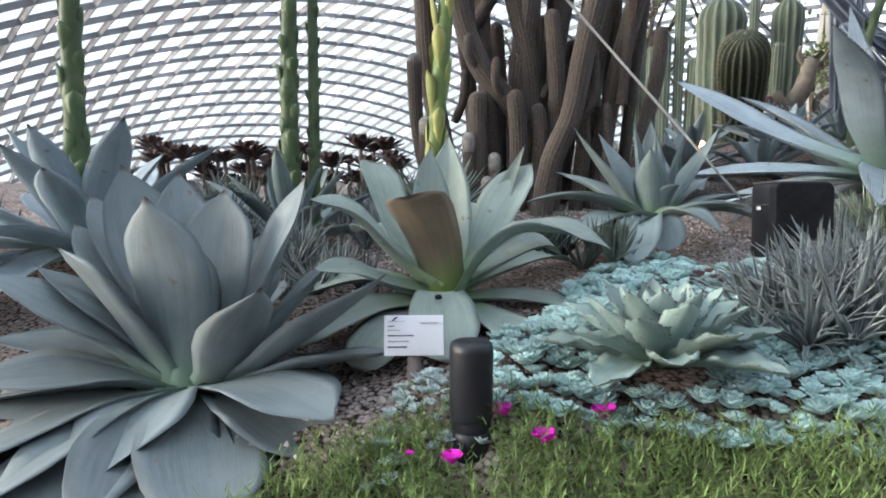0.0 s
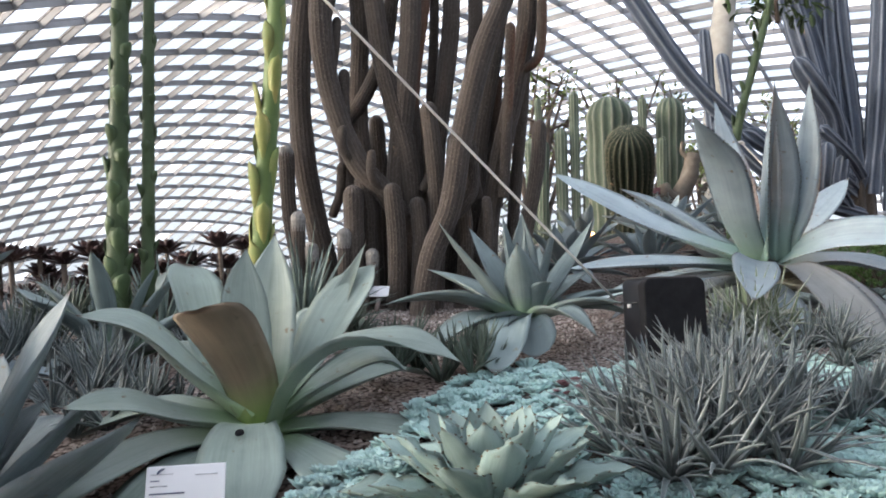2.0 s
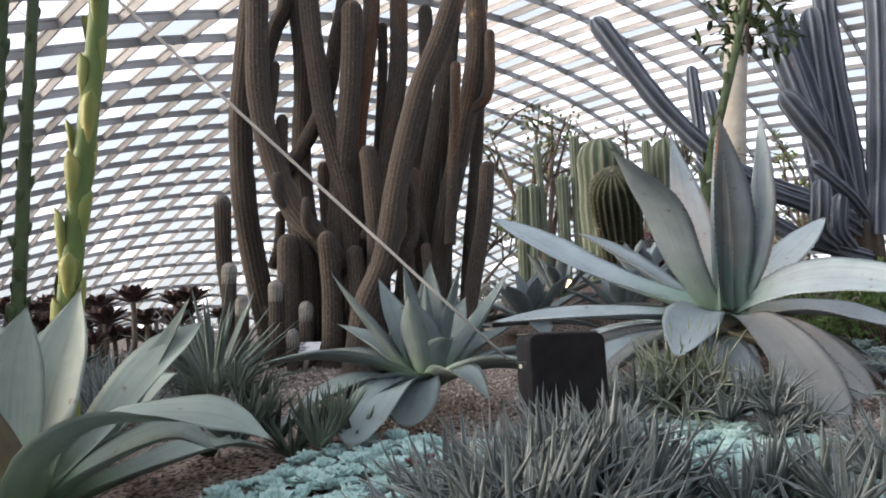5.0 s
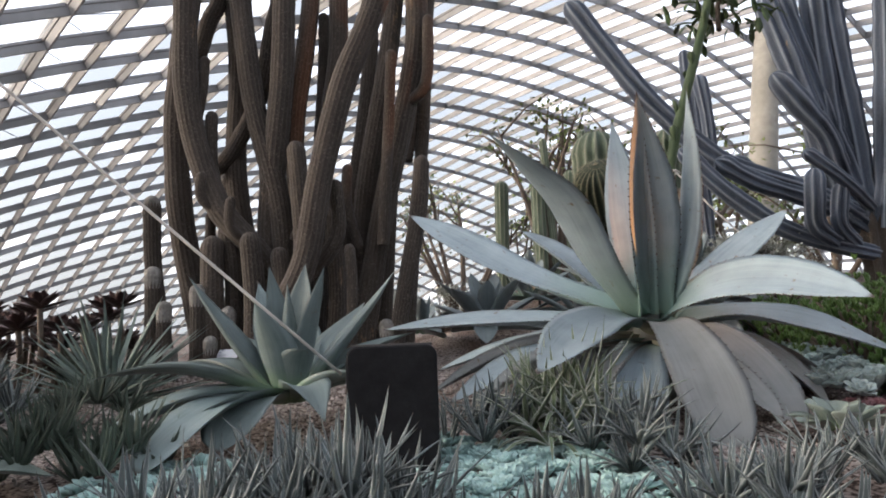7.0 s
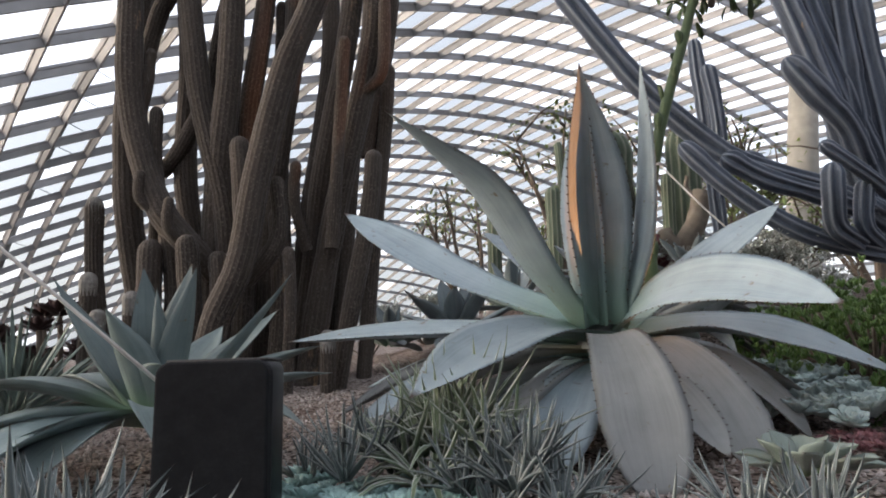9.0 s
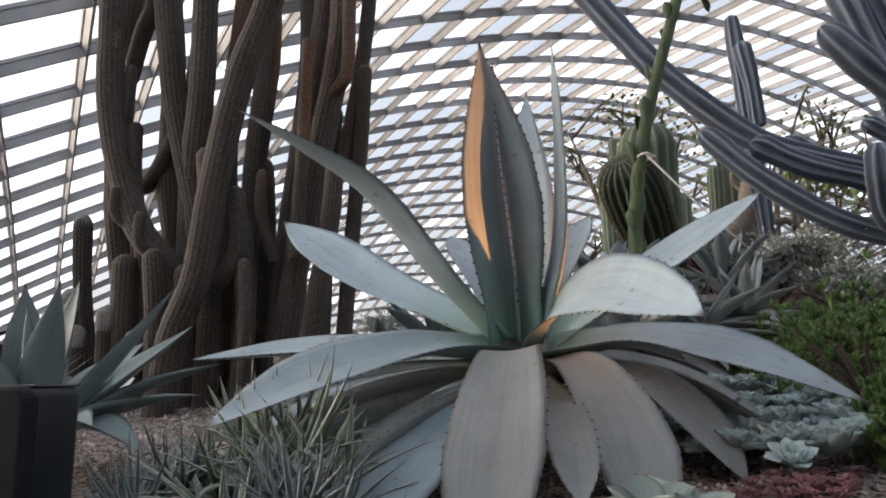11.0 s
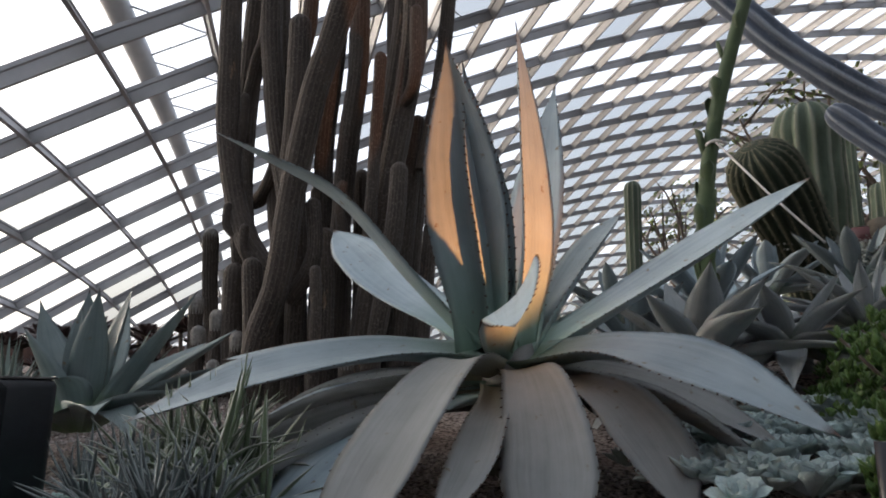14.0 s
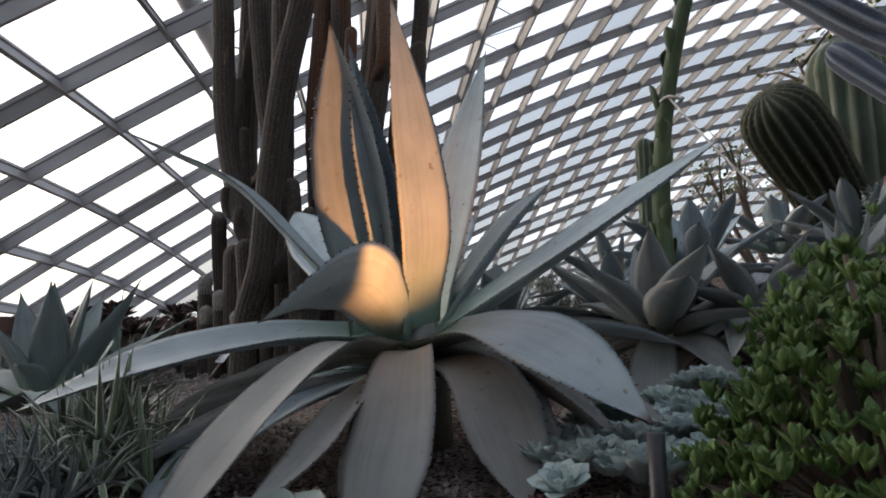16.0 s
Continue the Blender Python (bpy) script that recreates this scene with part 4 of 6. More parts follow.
# ---- cacti ----
def cactus_mesh(bd, pts, radius, ribs=12, depth=0.16, rings=26, mat=0, taper=0.12, per=4, tip=1.0, foot=1.0, lump=0.06):
    """A ribbed stem with a round top along a curve."""
    line = bezier(pts, rings)
    L = [0.0]
    for i in range(1, len(line)):
        L.append(L[-1] + np.linalg.norm(line[i] - line[i - 1]))
    tot = L[-1]
    # rings closer together near the top
    stops = [tot * k / rings for k in range(rings)]
    cap = radius * 1.15 * tip
    stops = [s for s in stops if s < tot - cap] + [tot - cap * (1 - math.sin(a)) for a in np.linspace(0, math.pi / 2 * 0.985, 8)]
    arr = np.array(line)
    n = ribs * per
    vs, uv, ridge = [], [], []
    ref = np.array([0.0, 1.0, 0.02])
    for s in stops:
        c = np.array([np.interp(s, L, arr[:, k]) for k in range(3)])
        c2 = np.array([np.interp(min(s + 0.01, tot), L, arr[:, k]) for k in range(3)])
        c1 = np.array([np.interp(max(s - 0.01, 0), L, arr[:, k]) for k in range(3)])
        tg = unit(c2 - c1)
        rf = ref if abs(tg[1]) < 0.9 else np.array([1.0, 0, 0])
        sd = unit(np.cross(tg, rf))
        nn = np.cross(tg, sd)
        r = radius * (1 - taper * (1 - s / tot)) * (foot + (1 - foot) * min(1, s / tot * 3))
        if s > tot - cap:
            x = (s - (tot - cap)) / cap
            r *= math.sqrt(max(0.0, 1 - x * x))
        wob = 1 + lump * noise.noise((s * 5 + pts[0][0] * 9, pts[0][1] * 7, 0)) + 0.5 * lump * noise.noise((s * 17 + pts[0][0] * 9, pts[0][1] * 7, 3))
        for j in range(n):
            a = math.tau * j / n
            k = math.cos(ribs * a)
            rr = r * wob * (1 - depth * 0.5 + depth * 0.5 * (1 - (1 - (k * 0.5 + 0.5)) ** 1.4 * 2))
            vs.append(c + (sd * math.cos(a) + nn * math.sin(a)) * rr)
            uv.append((j / per + 0.5, s))
            if j % per == 0:
                ridge.append((vs[-1], unit(vs[-1] - c), tg))
    faces = grid_faces(len(stops), n)
    top = len(vs) - n
    faces.append(tuple(range(top, top + n)))
    bd.add(vs, faces, uv, mat)
    return ridge


def spines(bd, ridge, size, seed):
    """Small clusters of pale spines along the ribs."""
    r = random.Random(seed)
    for p, out, tg in ridge:
        sd = np.cross(out, tg)
        for k in range(4):
            d = unit(out * r.uniform(0.4, 1.0) + tg * r.uniform(-0.8, 0.8) + sd * r.uniform(-0.9, 0.9)) * size * r.uniform(0.6, 1.2)
            w = size * 0.05
            bd.add([p + sd * w, p - sd * w, p + tg * w, p + d], [(0, 1, 3), (1, 2, 3), (2, 0, 3)], [(0, 0)] * 4)


def column_cluster():
    top = thing("columnar_cactus", (0.5, 3.25, 0.90), "large cluster of brown ribbed columnar cactus stems", "cactus")
    o = np.array([0.5, 3.25, 0.90])
    stems = [
        ([(.09, 3.36, .85), (-.01, 3.38, 1.27), (-.07, 3.38, 1.62), (-.09, 3.38, 1.98), (-.07, 3.38, 2.30), (-.04, 3.38, 2.60), (.0, 3.38, 3.0)], .058),
        ([(.38, 3.22, 1.32), (.30, 3.18, 1.43), (.18, 3.18, 1.57), (.08, 3.18, 1.82), (.03, 3.18, 2.10), (.03, 3.18, 2.49), (.02, 3.18, 2.95)], .054),
        ([(.02, 3.30, 2.22), (.08, 3.30, 2.43), (.13, 3.30, 2.55), (.17, 3.30, 2.95)], .038),
        ([(.16, 3.21, 1.62), (.13, 3.22, 1.80), (.13, 3.22, 2.00)], .028),
        ([(.07, 3.21, 1.96), (.09, 3.22, 2.10), (.10, 3.22, 2.24)], .023),
        ([(.40, 3.24, .9), (.42, 3.22, 1.50), (.31, 3.22, 1.99), (.27, 3.22, 2.27), (.25, 3.22, 2.51), (.24, 3.22, 2.95)], .050),
        ([(.07, 3.31, 1.76), (.13, 3.31, 1.78), (.20, 3.30, 1.87), (.31, 3.30, 2.10), (.36, 3.30, 2.38), (.40, 3.30, 2.55), (.44, 3.30, 3.0)], .037),
        ([(.35, 3.22, .85), (.36, 3.24, 1.14), (.36, 3.24, 1.47), (.39, 3.22, 1.77), (.43, 3.20, 2.12), (.44, 3.20, 2.51)], .054),
        ([(.46, 3.34, .85), (.45, 3.36, 1.52), (.44, 3.36, 1.96), (.49, 3.36, 2.32), (.52, 3.36, 2.58), (.53, 3.36, 3.0)], .044),
        ([(.51, 3.40, 1.5), (.56, 3.40, 2.17), (.57, 3.40, 2.50)], .026),
        ([(.52, 3.32, .85), (.55, 3.34, 1.59), (.60, 3.34, 1.95), (.64, 3.34, 2.25), (.65, 3.34, 2.56), (.66, 3.34, 3.0)], .046),
        ([(.43, 2.98, .82), (.48, 2.98, 1.12), (.57, 2.98, 1.34), (.63, 2.98, 1.66), (.72, 2.98, 2.01), (.82, 2.98, 2.24), (.90, 2.99, 2.50), (.95, 3.0, 2.9)], .052),
        ([(.56, 3.05, 1.28), (.64, 3.05, 1.36), (.685, 3.05, 1.46), (.67, 3.05, 1.65)], .031),
        ([(.72, 3.00, .85), (.74, 3.00, 1.2), (.73, 3.00, 1.39)], .022),
        ([(.66, 3.30, .85), (.71, 3.32, 1.28), (.76, 3.32, 1.70), (.84, 3.32, 2.11), (.89, 3.32, 2.42), (.92, 3.32, 2.9)], .047),
        ([(.72, 3.22, .85), (.77, 3.24, 1.18), (.84, 3.24, 1.58), (.93, 3.24, 1.94), (.99, 3.24, 2.24), (1.0, 3.24, 2.50), (1.0, 3.24, 2.9)], .051),
        ([(.86, 3.10, .85), (.92, 3.12, 1.20), (.99, 3.12, 1.52), (1.01, 3.12, 1.75)], .036),
        ([(.84, 3.16, 1.40), (.87, 3.16, 1.88), (.89, 3.16, 2.21)], .025),
        ([(.90, 3.38, .85), (.94, 3.40, 1.35), (1.00, 3.40, 1.91), (1.02, 3.40, 2.19)], .032),
        ([(.17, 3.16, .85), (.16, 3.14, 1.15), (.16, 3.14, 1.46)], .050),
        ([(.74, 3.20, 1.40), (.70, 3.18, 1.58), (.70, 3.18, 1.74)], .022),
        ([(.47, 3.20, 1.44), (.51, 3.18, 1.52), (.51, 3.18, 1.67)], .024),
        ([(.92, 3.40, 1.80), (1.00, 3.42, 2.20), (1.05, 3.42, 2.60), (1.08, 3.42, 2.9)], .032),
        ([(.26, 3.32, .85), (.24, 3.34, 1.37), (.19, 3.34, 1.76), (.20, 3.34, 2.26), (.18, 3.34, 2.57), (.17, 3.34, 2.95)], .048),
        ([(.58, 3.40, .85), (.63, 3.42, 1.17), (.67, 3.42, 1.56), (.74, 3.42, 1.97), (.77, 3.42, 2.28), (.77, 3.42, 2.60)], .040),
        ([(.06, 3.34, 1.34), (.10, 3.28, 1.44), (.11, 3.27, 1.58)], .024),
        ([(.51, 3.12, .85), (.53, 3.12, 1.4), (.50, 3.13, 1.83)], .042),
        ([(.22, 3.22, .85), (.23, 3.20, 1.3), (.20, 3.20, 1.52)], .044),
        ([(.62, 3.14, .85), (.66, 3.14, 1.2), (.63, 3.16, 1.56)], .036),
        ([(.17, 3.16, 1.56), (.12, 3.13, 1.62), (.12, 3.13, 1.72)], .024),
        ([(.28, 3.15, 1.44), (.24, 3.11, 1.50), (.245, 3.11, 1.61)], .022),
        ([(.80, 3.36, .85), (.84, 3.40, 1.5), (.88, 3.44, 2.05)], .036),
        ([(.95, 3.22, 2.0), (1.03, 3.18, 2.08), (1.05, 3.17, 2.36)], .026),
        ([(.30, 3.48, .85), (.30, 3.50, 1.4), (.27, 3.52, 1.86)], .044),
        ([(.40, 3.54, .85), (.39, 3.56, 1.4), (.38, 3.56, 1.72)], .042),
        ([(.52, 3.50, .85), (.53, 3.52, 1.4), (.51, 3.54, 1.90)], .044),
        ([(.64, 3.54, .85), (.65, 3.56, 1.4), (.68, 3.56, 1.78)], .042),
        ([(.76, 3.50, .85), (.78, 3.52, 1.4), (.82, 3.54, 1.92)], .044),
        ([(.18, 3.46, .85), (.15, 3.48, 1.4), (.10, 3.50, 1.80)], .038),
        ([(.34, 3.10, .85), (.35, 3.08, 1.2), (.33, 3.08, 1.46)], .044),
        ([(.43, 3.12, .85), (.45, 3.10, 1.2), (.44, 3.10, 1.40)], .040),
    ]
    for k, (p, r) in enumerate(stems):
        bd = Build()
        cactus_mesh(bd, [np.array(q) - o + np.array([noise.noise((k * 3.1, q[2] * 2.3, 1.0)), noise.noise((k * 3.1, q[2] * 2.3, 7.0)), 0]) * 0.008 for q in p], r * 0.92, ribs=17, depth=0.06, rings=34, taper=-0.04, lump=0.09)
        part("stem", bd.mesh("stem", "cactus_brown"), top)
    return top


column_cluster()


def single_cactus(name, pts, r, ribs, mat, label, depth=0.16, tip_mat=None, group="", **kw):
    o = np.array(pts[0], float)
    top = thing(name, o, label, "cactus", group)
    bd = Build()
    ridge = cactus_mesh(bd, [np.array(q) - o for q in pts], r, ribs, depth, **kw)
    part("stem", bd.mesh("stem", mat), top)
    if name == "barrel_cactus":
        bd = Build()
        spines(bd, ridge, 0.022, ribs)
        tagged(part("spines", bd.mesh("spines", "spine", False), top, "short pale spines along the ribs"), kind="stuff")
    if tip_mat:
        bd = Build()
        q = [np.array(p) - o for p in pts]
        d = unit(q[-1] - q[-2])
        cactus_mesh(bd, [q[-1] - d * r * 2.6, q[-1] - d * r * 1.2, q[-1] + d * r * 0.22], r * 1.03, ribs, 0.05, rings=8, lump=0.1)
        part("woolly_tip", bd.mesh("woolly_tip", tip_mat), top, "pale woolly tip")
    return top


single_cactus("columnar_cactus", [(-.05, 3.26, .86), (-.09, 3.26, 1.1), (-.13, 3.26, 1.36), (-.14, 3.26, 1.65)], .036, 16, "cactus_brown", "slender cactus with a white woolly top", tip_mat="cactus_tip", group="small cacti")
for x, y, z, r in ((.12, 3.1, 1.26, .032), (.24, 3.1, 1.17, .030), (.34, 3.1, 1.18, .030), (.20, 3.02, 1.06, .026), (-.02, 3.12, 1.20, .03), (.06, 3.0, 1.02, .026), (.44, 3.0, 1.04, .026), (.86, 3.02, 1.10, .028), (-.08, 3.15, 1.34, .032)):
    single_cactus("columnar_cactus", [(x, y, ground_z(x, y) - .03), (x, y, .5 * z + .45), (x, y, z)], r, 14, "cactus_brown", "short cactus with a white woolly top", tip_mat="cactus_tip", group="small cacti", rings=10)
for x, z, r, h in ((2.29, 2.55, .07, 0), (2.44, 2.95, .055, 0), (1.97, 2.45, .075, 0), (2.04, 2.88, .04, -.15), (3.2, 2.9, .05, 0), (2.6, 2.3, .07, .05)):
    single_cactus("columnar_cactus", [(x - h, 7.0, ground_z(x, 7.0) - .03), (x - h * .5, 7.0, 1.6), (x, 7.0, z)], r, 10, "cactus_green", "slender green-grey column cactus", group="slender cacti", rings=12)
single_cactus("columnar_cactus", [(1.42, 4.6, ground_z(1.42, 4.6) - .03), (1.42, 4.6, 1.5), (1.43, 4.6, 1.95)], .045, 10, "cactus_green", "slender green-grey column cactus", group="slender cacti", rings=12)
single_cactus("columnar_cactus", [(2.56, 5.2, ground_z(2.56, 5.2) - .03), (2.56, 5.2, 1.6), (2.57, 5.2, 2.1)], .045, 10, "cactus_green", "slender green-grey column cactus", group="slender cacti", rings=12)
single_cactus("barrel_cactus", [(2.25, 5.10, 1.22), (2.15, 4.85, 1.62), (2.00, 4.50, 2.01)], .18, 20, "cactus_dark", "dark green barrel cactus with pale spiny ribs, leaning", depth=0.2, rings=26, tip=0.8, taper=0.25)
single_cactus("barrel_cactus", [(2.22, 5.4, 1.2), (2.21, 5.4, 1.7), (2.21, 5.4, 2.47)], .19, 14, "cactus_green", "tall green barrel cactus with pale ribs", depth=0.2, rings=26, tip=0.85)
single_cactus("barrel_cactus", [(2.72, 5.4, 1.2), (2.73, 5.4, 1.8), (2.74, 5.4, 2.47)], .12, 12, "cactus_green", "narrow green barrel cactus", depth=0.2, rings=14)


def blue_cactus():
    o = np.array([3.37, 4.1, 0.98])
    top = thing("columnar_cactus", o, "blue-grey candelabra cactus with long leaning arms", "cactus")
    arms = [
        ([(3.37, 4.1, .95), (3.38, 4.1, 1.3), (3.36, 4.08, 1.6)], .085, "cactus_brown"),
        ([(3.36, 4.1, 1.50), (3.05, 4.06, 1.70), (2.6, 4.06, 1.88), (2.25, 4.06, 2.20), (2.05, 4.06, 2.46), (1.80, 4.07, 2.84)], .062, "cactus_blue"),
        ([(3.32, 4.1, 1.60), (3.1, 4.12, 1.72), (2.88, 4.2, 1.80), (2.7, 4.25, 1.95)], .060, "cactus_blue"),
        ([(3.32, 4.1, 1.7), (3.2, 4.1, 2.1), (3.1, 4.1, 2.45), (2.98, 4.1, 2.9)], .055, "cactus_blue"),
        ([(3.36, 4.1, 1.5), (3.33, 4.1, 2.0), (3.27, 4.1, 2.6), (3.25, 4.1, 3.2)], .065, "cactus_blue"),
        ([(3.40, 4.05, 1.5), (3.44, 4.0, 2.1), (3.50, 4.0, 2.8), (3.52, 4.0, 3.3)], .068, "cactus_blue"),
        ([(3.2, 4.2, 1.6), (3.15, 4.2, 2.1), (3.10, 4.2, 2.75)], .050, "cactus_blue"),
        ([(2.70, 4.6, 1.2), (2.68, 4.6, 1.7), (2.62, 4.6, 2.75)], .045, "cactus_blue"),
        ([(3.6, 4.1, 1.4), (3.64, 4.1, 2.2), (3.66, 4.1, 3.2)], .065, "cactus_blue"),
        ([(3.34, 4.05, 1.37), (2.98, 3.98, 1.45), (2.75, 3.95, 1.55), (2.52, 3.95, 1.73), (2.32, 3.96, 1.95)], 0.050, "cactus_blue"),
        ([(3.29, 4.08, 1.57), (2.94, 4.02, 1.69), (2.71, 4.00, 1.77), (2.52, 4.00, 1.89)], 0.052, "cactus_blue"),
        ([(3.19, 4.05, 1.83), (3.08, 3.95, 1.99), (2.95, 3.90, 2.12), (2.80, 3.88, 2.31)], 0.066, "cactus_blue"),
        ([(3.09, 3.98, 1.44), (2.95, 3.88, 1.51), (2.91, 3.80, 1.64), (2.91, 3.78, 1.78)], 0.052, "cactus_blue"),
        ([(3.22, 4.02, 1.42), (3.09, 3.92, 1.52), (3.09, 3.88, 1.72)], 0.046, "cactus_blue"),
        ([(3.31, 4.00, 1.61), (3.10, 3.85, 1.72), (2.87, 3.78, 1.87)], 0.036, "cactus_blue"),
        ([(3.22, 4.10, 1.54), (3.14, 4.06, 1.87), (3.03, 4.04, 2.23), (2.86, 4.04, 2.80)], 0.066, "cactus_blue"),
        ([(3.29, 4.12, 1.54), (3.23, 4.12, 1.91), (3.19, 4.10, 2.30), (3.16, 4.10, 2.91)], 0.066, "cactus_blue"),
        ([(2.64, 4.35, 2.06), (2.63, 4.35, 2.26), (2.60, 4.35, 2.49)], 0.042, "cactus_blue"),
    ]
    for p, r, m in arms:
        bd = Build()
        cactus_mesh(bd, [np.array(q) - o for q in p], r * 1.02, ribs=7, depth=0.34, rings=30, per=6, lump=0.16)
        part("arm", bd.mesh("arm", m), top, "brown corky trunk" if m == "cactus_brown" else "")
    return top


blue_cactus()


# ---- tufts of narrow leaves ----
def tuft(at, mat, label, n=200, length=0.2, width=0.008, spread=60, droop=50, seed=1, radius=0.05, name="grass_tuft"):
    """Several crowns of narrow leaves close together; a yucca is a single crown of loose leaves."""
    top = thing(name, (at[0], at[1], ground_z(at[0], at[1])), label, "succulent tuft", "tufts of narrow leaves")
    r = random.Random(seed)
    if name == "yucca":
        for k in range(n):
            f = r.random() ** 0.6
            az = r.uniform(0, 360)
            bd = Build()
            bend_leaf(bd, (0, 0, -0.01), az, 88 - spread * f + r.uniform(-10, 10), length * r.uniform(0.6, 1.1), width * r.uniform(0.7, 1.2), droop * f * r.uniform(-0.5, 1.0), prof="strap", thick=0.002, cup=0.3, seg=6, across=4)
            part("leaf", bd.mesh("leaf", mat), top)
        return top
    crowns = max(5, n // 26)
    for c in range(crowns):
        a, q = 2.4 * c + r.uniform(-.3, .3), math.sqrt((c + 0.4) / crowns)
        foot = np.array([math.cos(a) * q * radius * 1.35, math.sin(a) * q * radius * 1.35, 0.07 * (1 - q * q)])
        lean = np.array([math.cos(a), math.sin(a)]) * q
        bd = Build()
        for k in range(n // crowns):
            az = r.uniform(0, 360)
            d = np.array([math.cos(radians(az)), math.sin(radians(az))])
            e = 72 - 32 * r.random() - 16 * max(0, d @ lean)
            bend_leaf(bd, foot + np.array([d[0], d[1], 0]) * 0.008, az, e, length * 0.76 * r.uniform(0.55, 1.1), width * r.uniform(0.7, 1.05), r.uniform(-45, droop * 0.9), prof="strap", thick=0.003, cup=0.3, seg=6, across=4)
        tagged(part("crown", bd.mesh("crown", mat), top), kind="stuff")
    return top


tuft((.80, 1.34), "tuft", "dense silvery tuft with white-edged narrow leaves", 560, .25, .015, 70, 70, 1, .115)
tuft((.94, 1.48), "tuft", "dense silvery tuft with white-edged narrow leaves", 400, .24, .015, 70, 70, 2, .10)
tuft((1.34, 2.06), "tuft_striped", "arching green and white striped tuft beside the black box", 250, .29, .016, 66, 130, 3, .08)
tuft((1.45, 1.88), "tuft", "silvery striped tuft below the agave", 240, .17, .012, 68, 90, 4, .08)
tuft((1.55, 1.52), "tuft", "silvery striped tuft at the front of the bed", 220, .17, .013, 64, 50, 5, .09)
tuft((1.25, 1.40), "tuft", "silvery striped tuft at the front of the bed", 220, .16, .013, 64, 50, 6, .10)
tuft((1.18, 2.02), "tuft", "striped silvery tuft beside the black box", 120, .17, .009, 64, 50, 7, .07)
tuft((.29, 1.88), "tuft_dark", "dark green tuft of pointed leaves", 130, .17, .013, 62, 20, 8, .06)
tuft((.47, 1.84), "tuft_dark", "dark green tuft of pointed leaves", 110, .15, .012, 62, 20, 9, .06)
tuft((-.02, 2.72), "yucca", "spiky grey-green yucca rosette on the gravel", 90, .40, .022, 84, 14, 10, .03, "yucca")
tuft((-.50, 2.62), "yucca", "grey-green rosette of stiff pointed leaves", 60, .34, .020, 84, 14, 11, .03, "yucca")
tuft((-.15, 2.15), "tuft", "silvery striped tuft between the agaves", 150, .2, .012, 64, 40, 13, .08)
tuft((-.42, 1.86), "tuft", "silvery striped tuft between the agaves", 150, .2, .012, 64, 40, 14, .08)
for k, (x, y, m, ln) in enumerate(((-.72, 2.05, "tuft", .22), (-.80, 2.55, "tuft_dark", .24), (-1.20, 2.45, "tuft", .24), (-.25, 2.42, "tuft", .2), (-1.5, 2.0, "tuft_dark", .26), (-.95, 2.80, "tuft", .22), (-.30, 1.72, "tuft", .17), (-.22, 3.0, "tuft_dark", .2), (-1.3, 2.9, "tuft", .24), (.12, 2.35, "tuft_dark", .14))):
    tuft((x, y), m, "clump of narrow striped leaves among the agaves" if m == "tuft" else "dark clump of narrow pointed leaves", 150, ln, .013, 64, 40, 40 + k, .09)
tuft((1.78, 1.68), "tuft", "silvery striped tuft at the front of the bed", 130, .15, .010, 60, 40, 15, .07)


# ---- low rosettes ----
def small_rosette(bd, at, r, seed, leaves=20, prof="petal", thick=0.16):
    rr = random.Random(seed)
    for k in range(leaves):
        f = (k + 0.6) / leaves
        az = 137.5 * k + rr.uniform(-8, 8)
        a = radians(az)
        foot = np.array(at) + np.array([math.cos(a) * r * .12, math.sin(a) * r * .12, 0.0])
        bend_leaf(bd, foot, az, 82 - 72 * f ** 0.8, r * (0.5 + 0.5 * f), r * (0.42 + 0.34 * f), -6, prof=prof, thick=r * thick, cup=0.16, seg=4, across=4, v1=0.97)


def in_poly(x, y, poly):
    c = False
    for i in range(len(poly)):
        (x0, y0), (x1, y1) = poly[i], poly[i - 1]
        if (y0 > y) != (y1 > y) and x < (x1 - x0) * (y - y0) / (y1 - y0) + x0:
            c = not c
    return c


def scatter(poly, step, seed, jitter=0.45):
    r = random.Random(seed)
    xs = [p[0] for p in poly]
    ys = [p[1] for p in poly]
    out = []
    y, row = min(ys), 0
    while y < max(ys):
        x = min(xs) + (step / 2 if row % 2 else 0)
        while x < max(xs):
            px, py = x + r.uniform(-jitter, jitter) * step, y + r.uniform(-jitter, jitter) * step
            if in_poly(px, py, poly):
                out.append((px, py, r.random()))
            x += step
        y += step * 0.87
        row += 1
    return out


CARPET = [(.06, 1.06), (.10, 1.30), (.27, 1.45), (.33, 1.68), (.54, 1.90), (.82, 1.86), (1.05, 2.02), (1.30, 2.05), (1.46, 1.85), (1.62, 1.62), (1.55, 1.30), (1.30, 1.02), (1.0, .94), (.6, .97), (.3, 1.0)]


